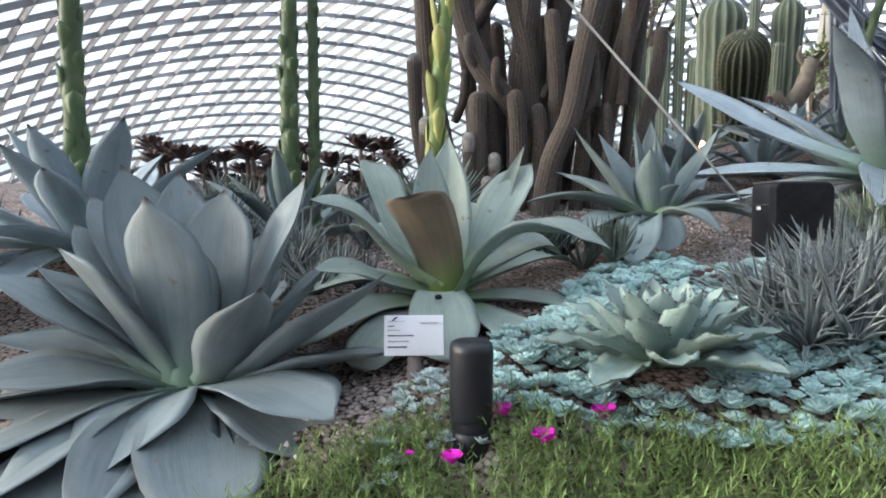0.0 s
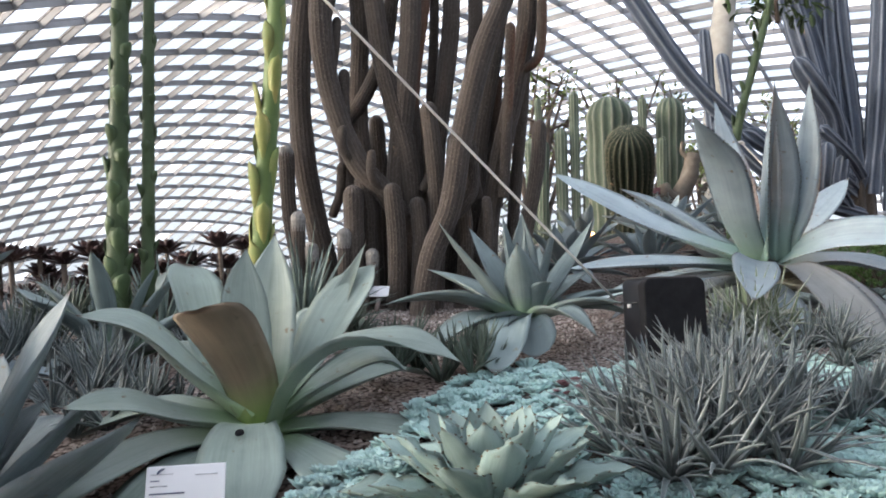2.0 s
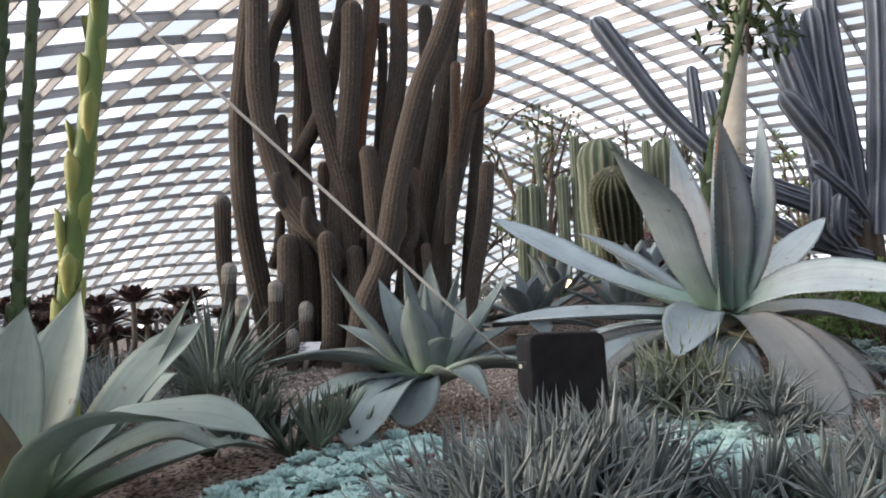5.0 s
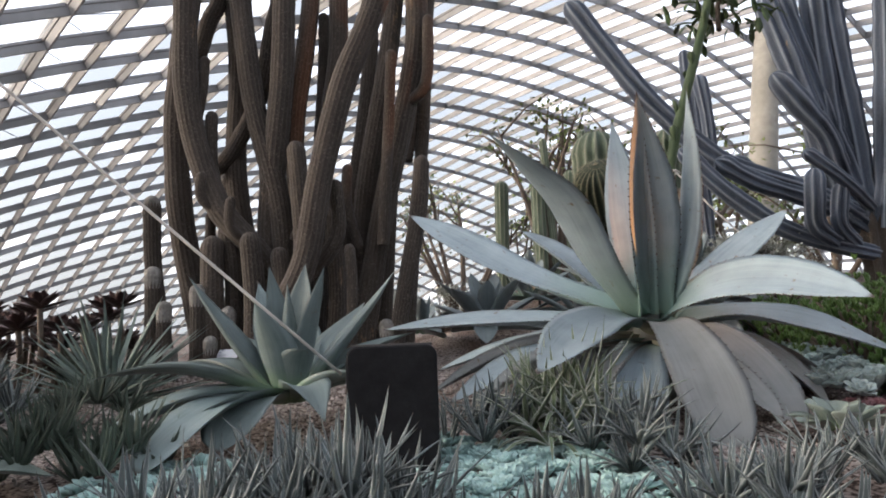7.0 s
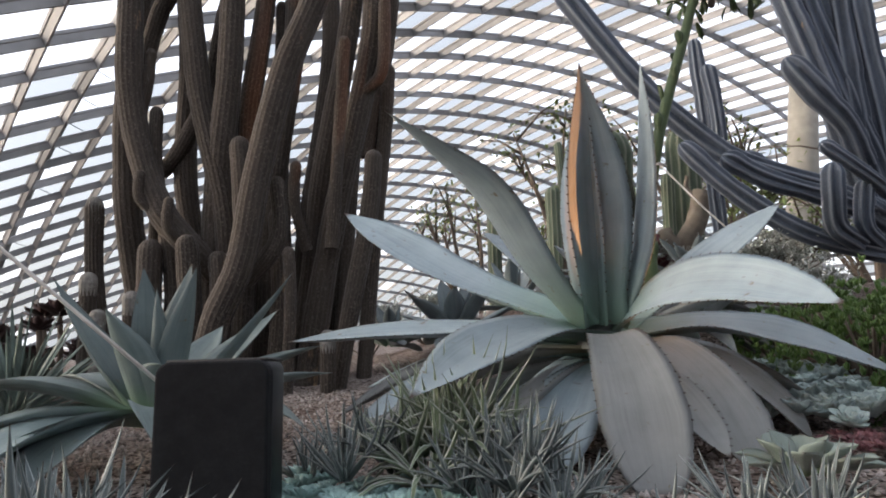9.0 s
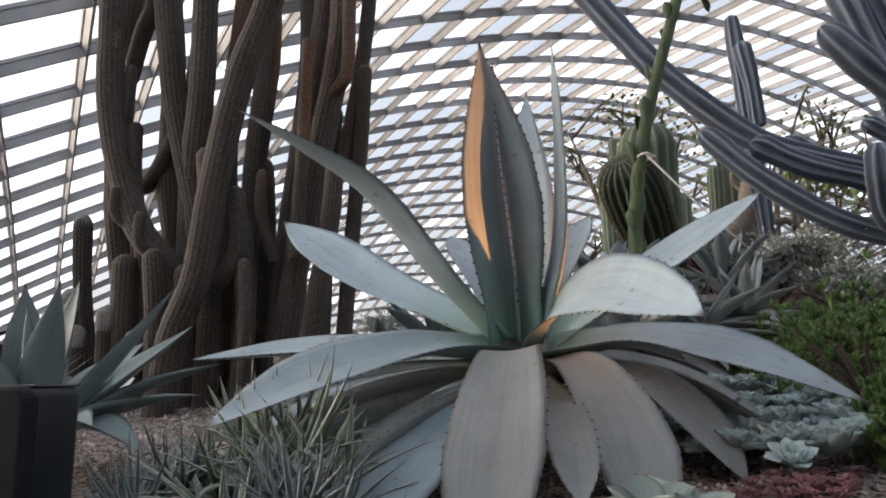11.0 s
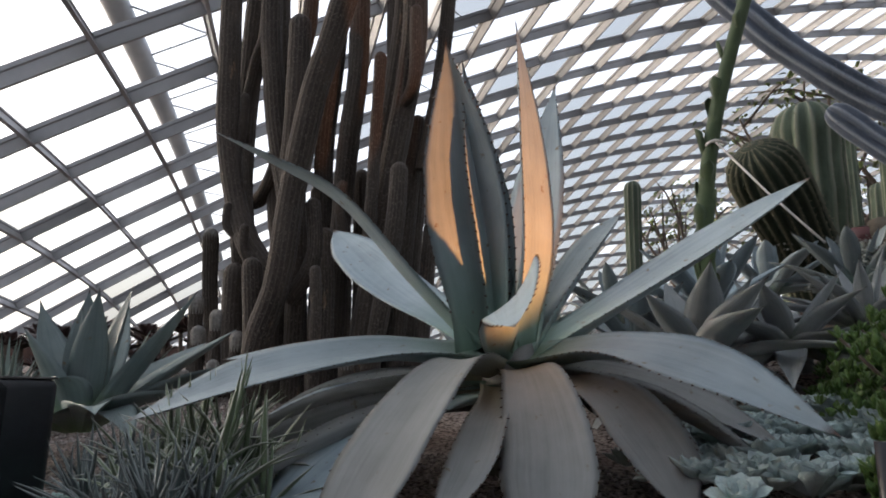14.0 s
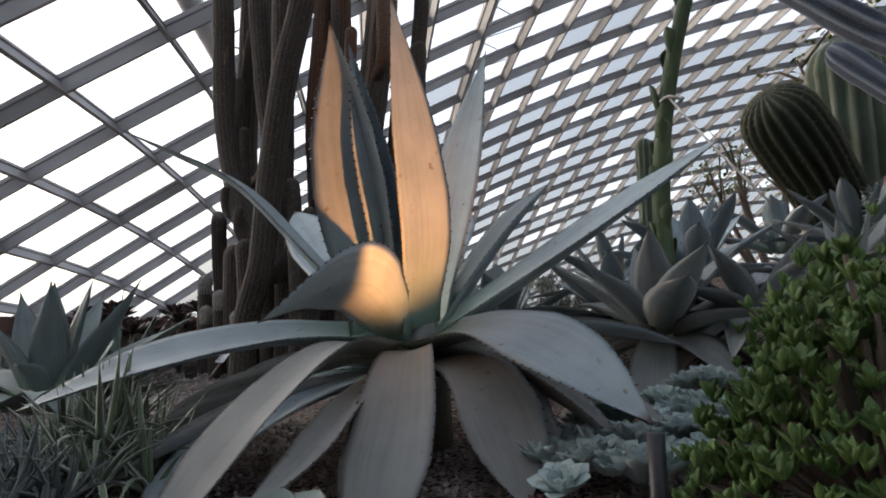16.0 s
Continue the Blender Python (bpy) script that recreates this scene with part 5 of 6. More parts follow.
def carpet(name, poly, step, size, mat, label, seed, lift=0.012, leaves=18, near=None):
    """A carpet of rosettes: those in the near stretch (300 at most) are parts, the rest one joined part."""
    kinds = []
    for k in range(9):
        bd = Build()
        small_rosette(bd, (0, 0, 0), 1.0, seed * 99 + k, leaves + k % 3)
        hub, heads = bd.n, range(0, bd.n, 40)
        bd.add([(0, 0, 0)], [], [(0.5, 0)])
        bd.f += [(h, h + 1, hub) for h in heads]
        bd.m += [0] * len(heads)
        kinds.append((np.concatenate(bd.v), bd.f, np.concatenate(bd.uv), bd.mesh("rosette", mat)))
    top = thing(name, (0, 0, 0), label, "succulents")
    rest = Build()
    r = random.Random(seed)
    count = 0
    for k, (x, y, q) in enumerate(scatter(poly, step, seed)):
        if (x - .385) ** 2 + (y - 1.15) ** 2 < .0081:
            continue
        z = ground_z(x, y) + lift + 0.02 * noise.noise((x * 6, y * 6, 2.0)) + 0.010 * q
        v, f, uv, me = kinds[k % 9]
        sc = size * (0.60 + 0.60 * q)
        m = Matrix.LocRotScale((x, y, z), Euler((r.gauss(0, .16), r.gauss(0, .16), r.uniform(0, math.tau))), (sc, sc, sc))
        if count < 300 and (near is None or (near[0] < x < near[1] and near[2] < y < near[3])):
            ob = part("rosette", me, top)
            ob.matrix_local = m
            count += 1
        else:
            rest.add(v @ np.array(m.to_3x3()).T + np.array((x, y, z)), f, uv)
    if rest.n:
        tagged(part("rosette_carpet", rest.mesh("rosette_carpet", mat), top), kind="stuff")
    return top


carpet("echeveria_carpet", CARPET, 0.0310, 0.0280, "echeveria", "carpet of small teal succulent rosettes on the soil", 1, near=(.10, .82, 1.0, 1.34))
carpet("echeveria_carpet", [(1.93, 2.42), (2.15, 2.26), (2.36, 2.50), (2.42, 3.0), (2.2, 3.15), (2.02, 2.85)], 0.066, 0.056, "echeveria_grey", "grey-green succulent rosettes below the agave leaves", 2, 0.045)
carpet("sedum_patch", [(2.02, 2.12), (2.20, 2.16), (2.28, 2.38), (2.08, 2.32)], 0.03, 0.021, "sedum_red", "patch of small dark red succulent rosettes", 3, 0.015, 12)
carpet("sedum_patch", [(.62, 1.62), (.70, 1.62), (.70, 1.68), (.62, 1.68)], 0.022, 0.015, "sedum_red", "patch of small dark red succulent rosettes", 4, 0.035, 12)
carpet("echeveria_carpet", [(-.12, .98), (.06, 1.0), (.06, 1.2), (-.08, 1.2)], 0.026, 0.017, "echeveria_grey", "tiny grey-green rosettes beside the sign", 5, 0.02, 12)


def aeoniums():
    r = random.Random(8)
    for k in range(66):
        x, y = r.uniform(-1.45, -.20), r.uniform(2.85, 3.6)
        z = ground_z(x, y)
        h = r.uniform(.06, .30)
        top = thing("aeonium", (x, y, z), "dark purple-brown aeonium rosettes on bare stems", "succulent", "dark aeoniums")
        bd = Build()
        tube(bd, [(0, 0, -.02), (0.01, 0, h * .5), (0, 0, h)], [.012, .01, .01], 6)
        part("stem", bd.mesh("stem", "twig"), top)
        rad = r.uniform(.075, .125)
        for q in range(18):
            bd = Build()
            f = (q + 0.6) / 18
            bend_leaf(bd, (0, 0, h), 137.5 * q + r.uniform(-8, 8), 80 - 70 * f, rad * (.5 + .5 * f), rad * (.30 + .24 * f), -6, prof="petal", thick=.004, cup=.16, seg=4, across=4)
            part("leaf", bd.mesh("leaf", "aeonium"), top)


aeoniums()


# ---- bushes ----
def jade_bush(at, rx, ry, rz, n, seed, label="bright green jade plant with fleshy rounded leaves"):
    z0 = ground_z(*at) - 0.02
    top = thing("jade_bush", (*at, z0), label, "bush", "jade bushes")
    r = random.Random(seed)
    tw, lf = Build(), Build()
    for k in range(n):
        az, el = r.uniform(0, math.tau), math.asin(r.uniform(0.02, 1))
        rad = r.uniform(0.72, 1.0) * (1 + 0.22 * noise.noise((math.cos(az) * 2 + seed, math.sin(az) * 2, el * 2)))
        d = np.array([math.cos(az) * math.cos(el), math.sin(az) * math.cos(el), math.sin(el)])
        c = d * np.array([rx, ry, rz]) * rad
        if k % 7 == 0:
            tube(tw, [c * 0.15 * np.array([1, 1, 0]), c * 0.6, c], [.006, .005, .003], 5)
        up = unit(d + np.array([0, 0, 0.7]))
        for q in range(5):
            a2 = math.degrees(math.atan2(up[1], up[0])) + q * 72 + r.uniform(-25, 25)
            bend_leaf(lf, c, a2, r.uniform(15, 70), r.uniform(.016, .027), r.uniform(.010, .015), -25, prof="tongue", thick=.004, cup=0.22, seg=3, across=4, v1=0.965)
    part("wood", tw.mesh("wood", "twig"), top)
    tagged(part("foliage", lf.mesh("foliage", "jade"), top), kind="stuff")
    return top


jade_bush((2.53, 2.42), .22, .27, .33, 900, 1)
jade_bush((2.50, 2.84), .28, .28, .35, 600, 2)
jade_bush((2.46, 3.22), .28, .26, .27, 460, 5)
jade_bush((2.92, 2.66), .32, .42, .36, 620, 3)
jade_bush((2.95, 3.35), .40, .40, .30, 460, 4)


def shrub(name, at, size, n, mat, label, seed, leaf_len=0.02, leaf_w=0.012, stems=14, gap=0.0):
    top = thing(name, at, label, "shrub", "background shrubs")
    r = random.Random(seed)
    tw, lf = Build(), Build()
    ends = []
    for k in range(stems):
        az, el = r.uniform(0, math.tau), radians(r.uniform(25, 85))
        d = np.array([math.cos(az) * math.cos(el) * size[0], math.sin(az) * math.cos(el) * size[1], math.sin(el) * size[2]])
        m = d * 0.5 + np.array([r.uniform(-.1, .1) * size[0], r.uniform(-.1, .1) * size[1], 0.08 * size[2]])
        tube(tw, bezier([(0, 0, 0), m, d], 6), list(np.linspace(.02, .004, 7) * size[2]), 5)
        for q in range(3):
            e = m + (d - m) * r.uniform(.1, .9)
            f = e + np.array([r.gauss(0, .22) * size[0], r.gauss(0, .22) * size[1], r.uniform(0, .3) * size[2]])
            tube(tw, [e, (e + f) / 2 + np.array([0, 0, .03]) * size[2], f], [.007 * size[2], .005 * size[2], .002 * size[2]], 4)
            ends += [(e, f), ((m + d) / 2, d)]
    for k in range(n):
        a, b = ends[r.randrange(len(ends))]
        t = r.uniform(0.3, 1.05)
        c = a + (b - a) * t + np.array([r.gauss(0, .05) * size[0], r.gauss(0, .05) * size[1], r.gauss(0, .04) * size[2]])
        bend_leaf(lf, c, r.uniform(0, 360), r.uniform(-40, 70), leaf_len * r.uniform(.6, 1.2), leaf_w * r.uniform(.7, 1.2), r.uniform(-20, 40), prof="petal", thick=0.0008, cup=0.15, seg=3, across=2)
    part("wood", tw.mesh("wood", "twig"), top)
    tagged(part("foliage", lf.mesh("foliage", mat), top), kind="stuff")
    return top


for x, y, sx, sz, sd in ((2.42, 4.05, .28, .26, 6), (2.60, 4.15, .32, .30, 1), (2.80, 4.15, .36, .30, 7), (2.72, 3.80, .30, .26, 8), (3.0, 4.6, .5, .30, 2), (.75, 4.3, .35, .26, 3), (1.05, 4.2, .3, .24, 4), (2.3, 4.9, .4, .3, 5)):
    shrub("silver_shrub", (x, y, ground_z(x, y)), (sx, .35, sz), 2000, "silver", "low silvery grey small-leaved shrub", sd, .022, .013)
for x, y, sx, sz, sd in ((2.2, 7.6, 1.3, 2.2, 11), (3.6, 8.2, 1.5, 2.4, 12), (1.2, 8.6, 1.2, 2.0, 13), (4.8, 7.0, 1.2, 1.6, 14), (3.3, 6.0, .8, .9, 15)):
    shrub("small_tree", (x, y, ground_z(x, y)), (sx, 1.0, sz), 560, "tree_leaf", "thin bare-branched tree with sparse small leaves", sd, .065, .04, 9)


def dead_tree():
    o = np.array([2.70, 5.0, ground_z(2.70, 5.0)])
    top = thing("dead_tree", o, "bare grey-brown gnarled tree with sawn-off limbs", "tree")
    for pts, r0, r1 in (([(0, 0, -.05), (-.09, 0, .18), (-.10, 0, .30), (-.02, 0, .46), (.02, 0, .64)], .085, .055),
                        ([(-.08, 0, .24), (-.20, 0, .33), (-.22, .02, .40)], .06, .045),
                        ([(.0, 0, .58), (-.07, 0, .66), (-.06, .0, .74)], .02, .012),
                        ([(.02, 0, .60), (.10, 0, .64), (.20, .02, .80)], .018, .006),
                        ([(.05, 0, -.05), (.14, 0, .15), (.08, .02, .32), (.17, .02, .42), (.24, 0, .36)], .035, .018),
                        ([(.12, 0, .10), (.26, 0, .22), (.22, 0, .40), (.30, .03, .55)], .028, .010)):
        bd = Build()
        line = bezier(pts, 14)
        tube(bd, line, [(r0 + (r1 - r0) * i / 14) * (1 + .12 * noise.noise((i * .9, r0 * 40, 0))) for i in range(15)], 10)
        part("limb", bd.mesh("limb", "dead_wood"), top)


dead_tree()


def pale_tree():
    o = np.array([5.0, 9.0, ground_z(5.0, 9.0)])
    top = thing("tree", o, "smooth pale trunk of a bottle-like tree", "tree")
    bd = Build()
    line = bezier([(0, 0, 0), (.05, 0, .8), (.25, 0, 2.9), (.5, 0, 4.8), (.9, 0, 7.5)], 24)
    tube(bd, line, list(np.linspace(.22, .11, 25)), 14)
    part("trunk", bd.mesh("trunk", "trunk"), top)
    lf = Build()
    r = random.Random(4)
    for k in range(700):
        c = np.array([.9 + r.gauss(0, .8), r.gauss(0, .8), 7.0 + r.gauss(0, .7)])
        bend_leaf(lf, c, r.uniform(0, 360), r.uniform(-50, 50), r.uniform(.12, .25), r.uniform(.06, .11), 20, prof="petal", thick=.001, cup=.1, seg=3, across=2)
    part("crown", lf.mesh("crown", "tree_leaf"), top)


pale_tree()


def hanging_leaves():
    """The leafy twig at the head of the tied stalk."""
    top = thing("leafy_branch", (2.30, 3.30, 2.40), "dark green leafy branch at the stalk's head", "branch")
    lf, tw = Build(), Build()
    r = random.Random(9)
    tube(tw, [(-.02, -.04, -.12), (0, 0, 0), (.05, 0, .25), (.1, .0, .6)], [.012, .010, .008, .006], 6)
    for k in range(300):
        c = np.array([r.gauss(.03, .11), r.gauss(0, .09), r.uniform(-.10, .5)])
        bend_leaf(lf, c, r.uniform(0, 360), r.uniform(-60, 30), r.uniform(.06, .11), r.uniform(.02, .034), 30, prof="petal", thick=.001, cup=.15, seg=4, across=2)
    part("twig", tw.mesh("twig", "twig"), top)
    tagged(part("foliage", lf.mesh("foliage", "dark_leaf"), top), kind="stuff")


hanging_leaves()


# ---- ground cover at the front ----
def needles():
    bd = Build()
    r = random.Random(3)
    poly = [(-.42, .76), (-.30, .98), (-.14, 1.06), (.02, 1.06), (.12, 1.03), (.30, 1.0), (.48, .99), (.64, 1.0), (.90, .98), (1.2, .92), (1.1, .76)]
    for x, y, q in scatter(poly, 0.0118, 7):
        if abs(x - .045) < .042 and .96 < y < 1.06:      # kept clear round the spot lamp
            continue
        z = ground_z(x, y)
        h = (0.040 + 0.045 * q) * (1 + 0.5 * noise.noise((x * 14, y * 14, 5.0)))
        lean = (r.gauss(0, .02), r.gauss(0, .02))
        for k in range(10):
            f = k / 9
            c = (x + lean[0] * f, y + lean[1] * f, z + h * f)
            bend_leaf(bd, c, r.uniform(0, 360), r.uniform(10, 65), r.uniform(.014, .026), .0026, -10, prof="strap", thick=.0012, cup=0.1, seg=2, across=2)
    tagged(new("ground_cover", bd.mesh("ground_cover", "moss")), "yellow-green needle-leaved ground cover along the front edge", "ground cover", kind="stuff")


needles()


def flower(at, size, seed):
    top = thing("flower", at, "small magenta flower among green needles", "flower", "magenta flowers")
    r = random.Random(seed)
    for k in range(6):
        bd = Build()
        bend_leaf(bd, (0, 0, 0), 60 * k + r.uniform(-12, 12), r.uniform(35, 65), size, size * .95, 20, prof="tongue", thick=.0008, cup=0.2, seg=5, across=4, wave=.2)
        part("petal", bd.mesh("petal", "magenta"), top)


for k, (x, y, z, size) in enumerate(((.26, 1.03, .668, .029), (.095, 1.02, .676, .025), (.155, .97, .652, .026), (.013, .90, .650, .022), (-.05, .94, .645, .009), (1.93, 1.86, .80, .020))):
    flower((x, y, z), size, k)


def gravel():
    bd = Build()
    r = random.Random(12)
    def stone(x, y, s):
        z = ground_z(x, y)
        v = [(1, 0, 0), (-1, 0, 0), (0, 1, 0), (0, -1, 0), (0, 0, 1), (0, 0, -1)]
        j = np.array([[c * s * r.uniform(.6, 1.2) for c in p] for p in v])
        a = r.uniform(0, math.tau)
        rot = np.array([[math.cos(a), -math.sin(a), 0], [math.sin(a), math.cos(a), 0], [0, 0, 1]])
        bd.add(j @ rot.T + np.array([x, y, z + s * .3]), [(0, 2, 4), (2, 1, 4), (1, 3, 4), (3, 0, 4), (2, 0, 5), (1, 2, 5), (3, 1, 5), (0, 3, 5)], [(0, 0)] * 6)
    for poly, n in (([(-.3, 1.9), (.3, 2.0), (1.2, 2.1), (1.1, 3.0), (-.3, 3.2)], 5200), ([(1.1, 1.7), (2.4, 1.9), (2.5, 2.6), (1.2, 2.6)], 3600), ([(-.4, 1.0), (.2, 1.1), (.3, 2.0), (-.4, 2.0)], 1200)):
        xs, ys = [p[0] for p in poly], [p[1] for p in poly]
        for k in range(n):
            x, y = r.uniform(min(xs), max(xs)), r.uniform(min(ys), max(ys))
            if in_poly(x, y, poly):
                stone(x, y, r.uniform(.003, .0075))
    tagged(new("gravel", bd.mesh("gravel", "gravel", False)), "loose pinkish brown gravel between the plants", "gravel", kind="stuff")


gravel()


# ---- fittings ----
def rounded_box(bd, w, d, h, r, mat=0, n=5):
    """A box with rounded upright and top edges, standing on z = 0, centred in x and y."""
    rings = [(0.0, 0.0)] + [(h - r + r * math.sin(a), r - r * math.cos(a)) for a in np.linspace(0, math.pi / 2, n)]
    vs = []
    m = 0
    for z, inset in rings:
        ring = []
        hw, hd = w / 2 - inset, d / 2 - inset
        rr = max(r - inset, 0.0015)
        for cx, cy, a0 in ((hw - rr, hd - rr, 0), (-hw + rr, hd - rr, 90), (-hw + rr, -hd + rr, 180), (hw - rr, -hd + rr, 270)):
            for a in np.linspace(a0, a0 + 90, n):
                ring.append((cx + rr * math.cos(radians(a)), cy + rr * math.sin(radians(a)), z))
        m = len(ring)
        vs += ring
    faces = grid_faces(len(rings), m)
    faces.append(tuple(range(m))[::-1])
    faces.append(tuple(range((len(rings) - 1) * m, len(rings) * m)))
    bd.add(vs, faces, [(0, 0)] * len(vs), mat)


def rounded_plate(bd, w, h, d, r, bevel=0.004, n=6):
    """An upright plate with rounded corners standing on z = 0, its front towards -y, the front edge bevelled."""
    vs = []
    for y, inset in ((d / 2, 0), (-d / 2 + bevel, 0), (-d / 2 + bevel * 0.3, bevel * 0.3), (-d / 2, bevel)):
        for cx, cz, a0 in ((w / 2 - r, h - r, 0), (-w / 2 + r, h - r, 90), (-w / 2 + r, r, 180), (w / 2 - r, r, 270)):
            for a in np.linspace(a0, a0 + 90, n):
                vs.append((cx + (r - inset) * math.cos(radians(a)), y, cz + (r - inset) * math.sin(radians(a))))
    m = 4 * n
    faces = grid_faces(4, m)
    faces += [tuple(range(m))[::-1], tuple(range(3 * m, 4 * m))]
    bd.add(vs, faces, [(0, 0)] * len(vs))


def black_box():
    at = (0.990, 1.88, 0.80)
    top = thing("floodlight_box", at, "black floodlight box with rounded corners standing in the bed", "floodlight")
    top.rotation_euler = (radians(-3), 0, radians(6))
    bd = Build()
    rounded_box(bd, .172, .115, .242, .018)
    part("housing", bd.mesh("housing", "black"), top)
    bd = Build()
    rounded_box(bd, .160, .100, .004, .0018)
    part("top_plate", bd.mesh("top_plate", "dusty"), top, "dusty grey top", (0, .004, .240))
    bd = Build()
    rounded_plate(bd, .174, .240, .030, .022)
    part("front_panel", bd.mesh("front_panel", "black_matt", False), top, "matt black front panel", (0, -.056, 0))
    bd = Build()
    box(bd, (-.0885, .0, .165), (-.0865, .018, .178))
    part("sticker", bd.mesh("sticker", "sign"), top, "small white sticker")
    bd = Build()
    box(bd, (-.0895, -.035, .175), (-.086, .05, .181))
    part("latch", bd.mesh("latch", "black"), top)


black_box()


def spot_lamp():
    at = (.045, 1.03, .530)
    top = thing("spot_lamp", at, "black cylindrical garden spot lamp on a bracket", "lamp")
    q = Matrix.Rotation(radians(4), 4, 'X')
    bd = Build()
    prof = [(.030, .072), (.0315, .076), (.0315, .098), (.0325, .100), (.0325, .118), (.0310, .119), (.0310, .1225), (.0330, .1235), (.0310, .1265), (.0330, .1295), (.0310, .1325), (.0330, .1355), (.0310, .1385), (.0340, .1400), (.0352, .1440), (.0352, .250), (.0335, .261), (.029, .264), (.028, .262), (.0275, .25)]
    tube(bd, [(0, 0, z) for _, z in prof], [r for r, _ in prof], 32)
    part("barrel", bd.mesh("barrel", "black"), top)
    bd = Build()
    tube(bd, [(0, 0, .05), (0, 0, .078)], [.024, .030], 20)
    part("collar", bd.mesh("collar", "black"), top)
    bd = Build()
    box(bd, (-.037, -.012, -.03), (-.029, .012, .085))
    box(bd, (.029, -.012, -.03), (.037, .012, .085))
    box(bd, (-.037, -.012, -.03), (.037, .012, .0))
    part("bracket", bd.mesh("bracket", "black"), top)
    bd = Build()
    tube(bd, [(-.02, 0, .06), (-.05, -.02, .02), (-.06, -.03, -.02)], [.005, .005, .005], 8)
    part("cable", bd.mesh("cable", "black"), top)


spot_lamp()


def plant_sign(at, w, h, tilt, turn, stake, label):
    top = thing("plant_label", at, label, "sign", "plant labels")
    top.rotation_euler = (radians(tilt), 0, radians(turn))
    bd = Build()
    rounded_box(bd, w, h, .003, .0014)
    p = part("plate", bd.mesh("plate", "sign"), top, "white printed plate")
    p.rotation_euler = (radians(90), 0, 0)
    thing_rows(top, w, h)
    bd = Build()
    box(bd, (-w * .11, .004, -stake), (w * .11, .010, 0))
    part("stake", bd.mesh("stake", "stake"), top, "brown flat stake")
    return top


def thing_rows(top, w, h):
    rows = [(-.44, .34, .40, "grey_print", .02), (.12, .30, .40, "grey_print", .025), (-.44, .12, .30, "grey_print", .03), (-.44, -.02, .62, "ink", .045), (-.44, -.16, .50, "grey_print", .04), (-.44, -.30, .46, "ink", .05), (-.44, .22, .16, "ink", .03)]
    for x, z, ln, m, th in rows:
        bd = Build()
        box(bd, (x * w, -.0046, z * h), (x * w + ln * w * .7, -.0034, z * h + th * h * .62))
        part("print_row", bd.mesh("print_row", m), top)
    bd = Build()
    tube(bd, [(-.36 * w, -.0046, .36 * h), (-.32 * w, -.0046, .42 * h), (-.27 * w, -.0046, .45 * h)], [.0012, .0020, .0008], 6)
    part("emblem", bd.mesh("emblem", "ink"), top, "small dark emblem")


plant_sign((-.055, 1.225, .757), .112, .076, -16, 2, .17, "white plant label on a brown stake")
plant_sign((.265, 3.02, .990), .085, .055, -40, -12, .10, "small white plant label on a pale stake")


def wire():
    p = np.array([.747, 1.895, 1.114])
    d = np.array([-.700, -.206, .683])
    bd = Build()
    pts = [p - d * .19 + d * 4.2 * t - np.array([0, 0, .03 * math.sin(math.pi * t)]) for t in np.linspace(0, 1, 18)]
    tube(bd, pts, [.0034] * 18, 8)
    tagged(new("guy_wire", bd.mesh("guy_wire", "wire")), "taut pale guy wire running up from the black box", "wire")


wire()


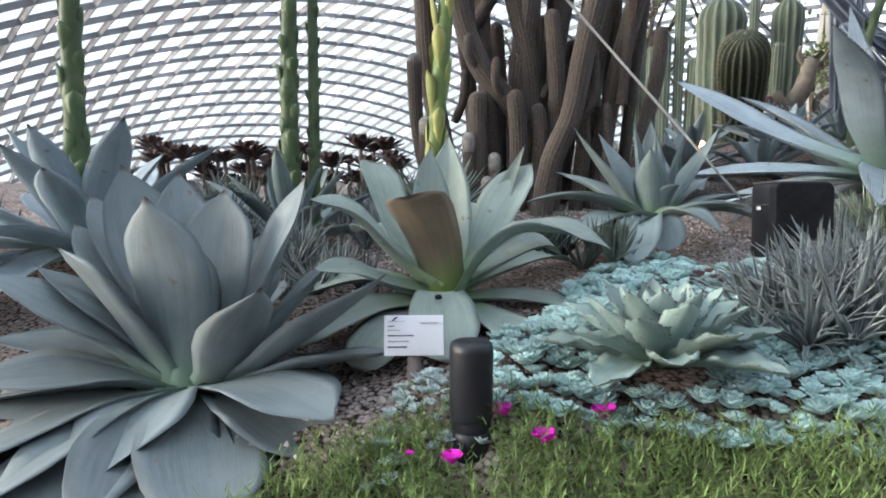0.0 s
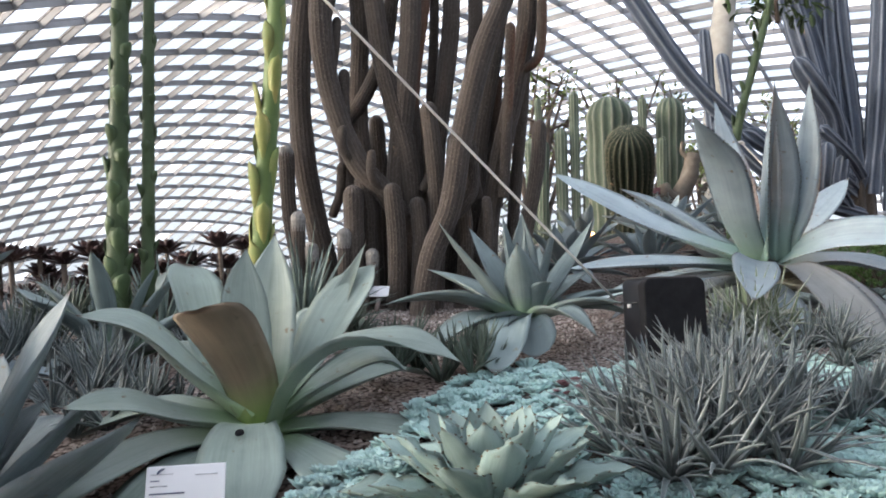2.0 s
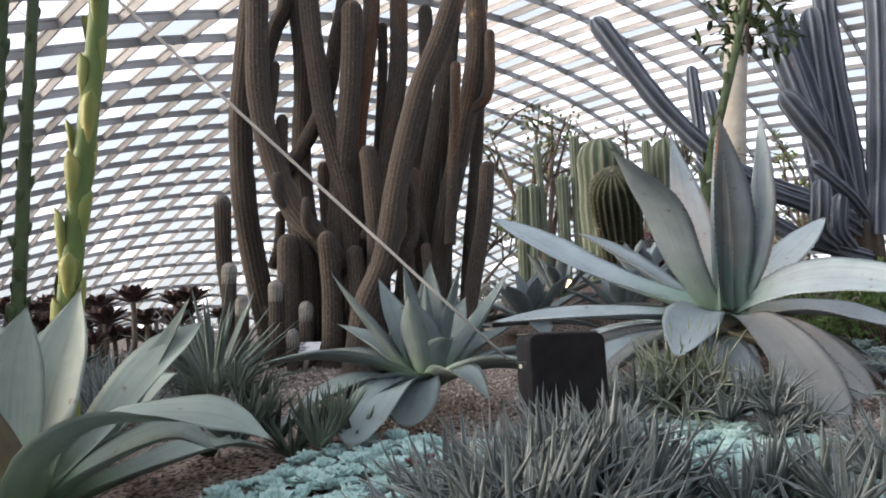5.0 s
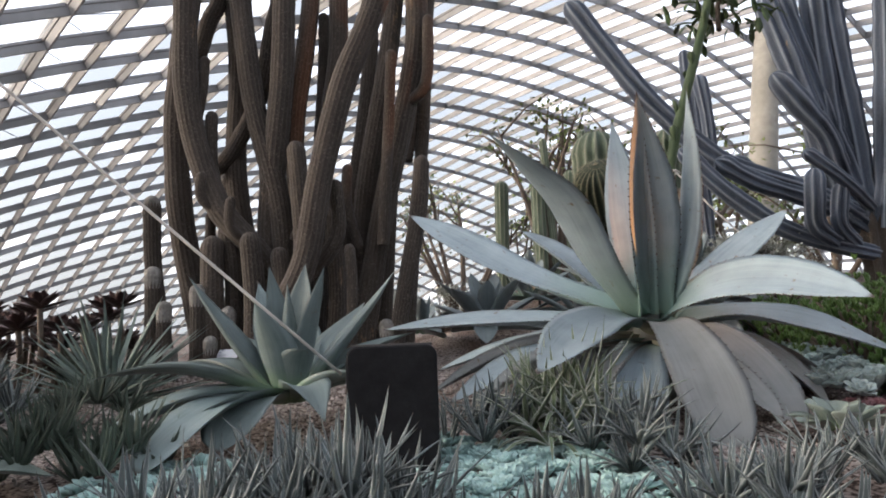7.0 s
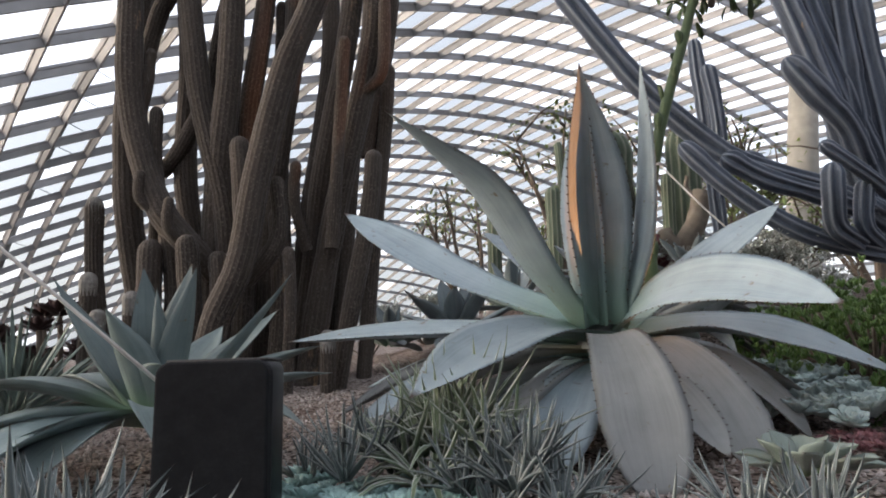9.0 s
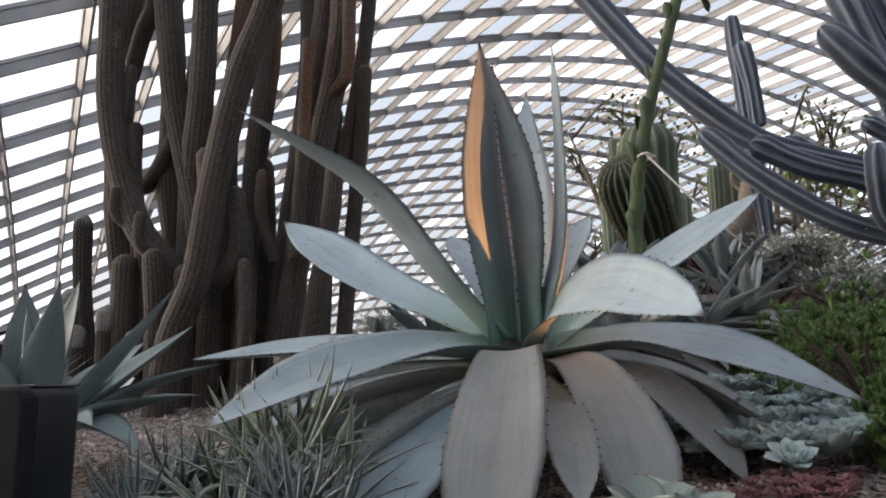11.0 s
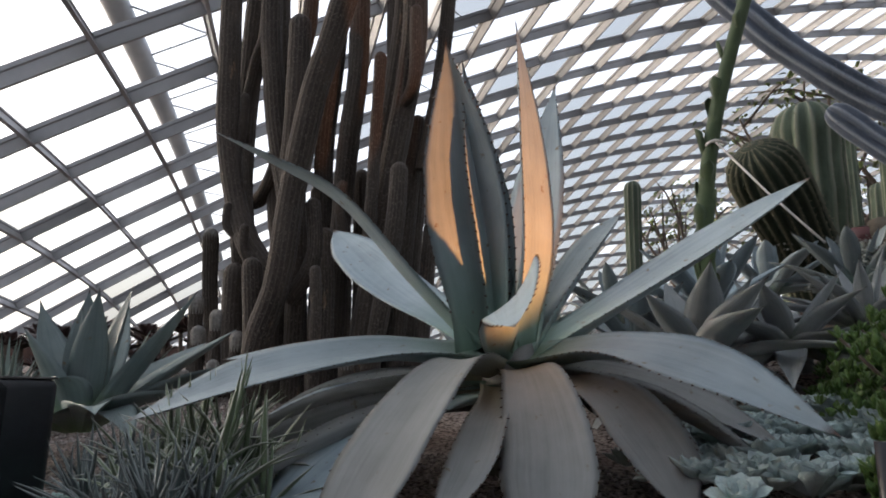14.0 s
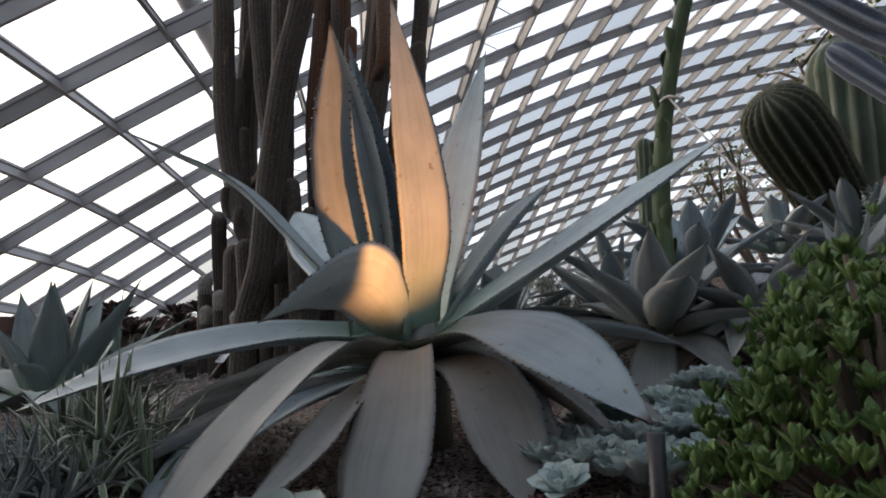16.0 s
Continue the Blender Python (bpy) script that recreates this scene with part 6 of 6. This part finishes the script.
def tie_string():
    """The string that holds the leaning stalk."""
    bd = Build()
    a, b = np.array([2.035, 3.215, 1.665]), np.array([2.28, 3.10, 1.335])
    tube(bd, [a, (a + b) / 2 + np.array([0, 0, -.008]), b], [.003, .003, .003], 6)
    ring = [np.array([2.032 + .030 * math.cos(t), 3.24 + .030 * math.sin(t), 1.665 + .004 * math.sin(3 * t)]) for t in np.linspace(0, math.tau, 14)]
    tube(bd, ring, [.0045] * 14, 6)
    tagged(new("string", bd.mesh("string", "wire")), "pale string tied round the green flower stalk", "string")


tie_string()


def leaf_hole():
    # the leaf isn't pierced: a black disc stands in for the hole's dark inside
    bd = Build()
    tube(bd, [(0, 0, 0), (0, 0, .003)], [.0080, .0075], 14)
    ob = tagged(new("leaf_hole_disc", bd.mesh("leaf_hole_disc", "black_matt")), "black disc standing in for a dark round hole in the pale agave leaf", "scar")
    ob.location = (-.010, 1.40, .798)
    ob.rotation_euler = (radians(26), 0, 0)


leaf_hole()


def red_pot():
    top = thing("pot", (2.45, 5.1, 1.27), "tall dark red glazed pot", "pot")
    bd = Build()
    tube(bd, [(0, 0, -.02), (0, 0, .05), (0, 0, .33), (0, 0, .39), (0, 0, .40), (0, 0, .37)], [.075, .085, .105, .115, .11, .095], 24)
    part("body", bd.mesh("body", "pot"), top)


red_pot()


def glow_lamp():
    top = thing("spot_lamp", (1.57, 4.09, ground_z(1.57, 4.09)), "small lit garden spot lamp with an orange glow", "lamp")
    bd = Build()
    tube(bd, [(0, .02, -.05), (0, .02, .05), (0, 0, .09)], [.008, .008, .008], 8)
    part("stand", bd.mesh("stand", "black"), top)
    bd = Build()
    tube(bd, [(0, .05, .09), (0, -.02, .10)], [.03, .035], 16)
    part("housing", bd.mesh("housing", "black"), top)
    bd = Build()
    tube(bd, [(0, -.018, .10), (0, -.024, .10)], [.030, .028], 16)
    m = bpy.data.materials.new("lit_bulb")
    m.use_nodes = True
    b = m.node_tree.nodes["Principled BSDF"]
    b.inputs["Emission Color"].default_value = (1, .36, .10, 1)
    b.inputs["Emission Strength"].default_value = 3
    me = bd.mesh("bulb", "bulb")
    me.materials.clear()
    me.materials.append(m)
    part("bulb", me, top, "glowing orange lens")


glow_lamp()


def warm_lamp_body():
    x, y, z = LAMP_AT
    top = thing("spot_lamp", (x + .03, y - .06, ground_z(x, y)), "low black garden spot lamp aimed at the agave", "lamp")
    bd = Build()
    tube(bd, [(0, 0, -.03), (0, 0, z - ground_z(x, y) - .03)], [.010, .010], 8)
    part("stand", bd.mesh("stand", "black"), top)


warm_lamp_body()
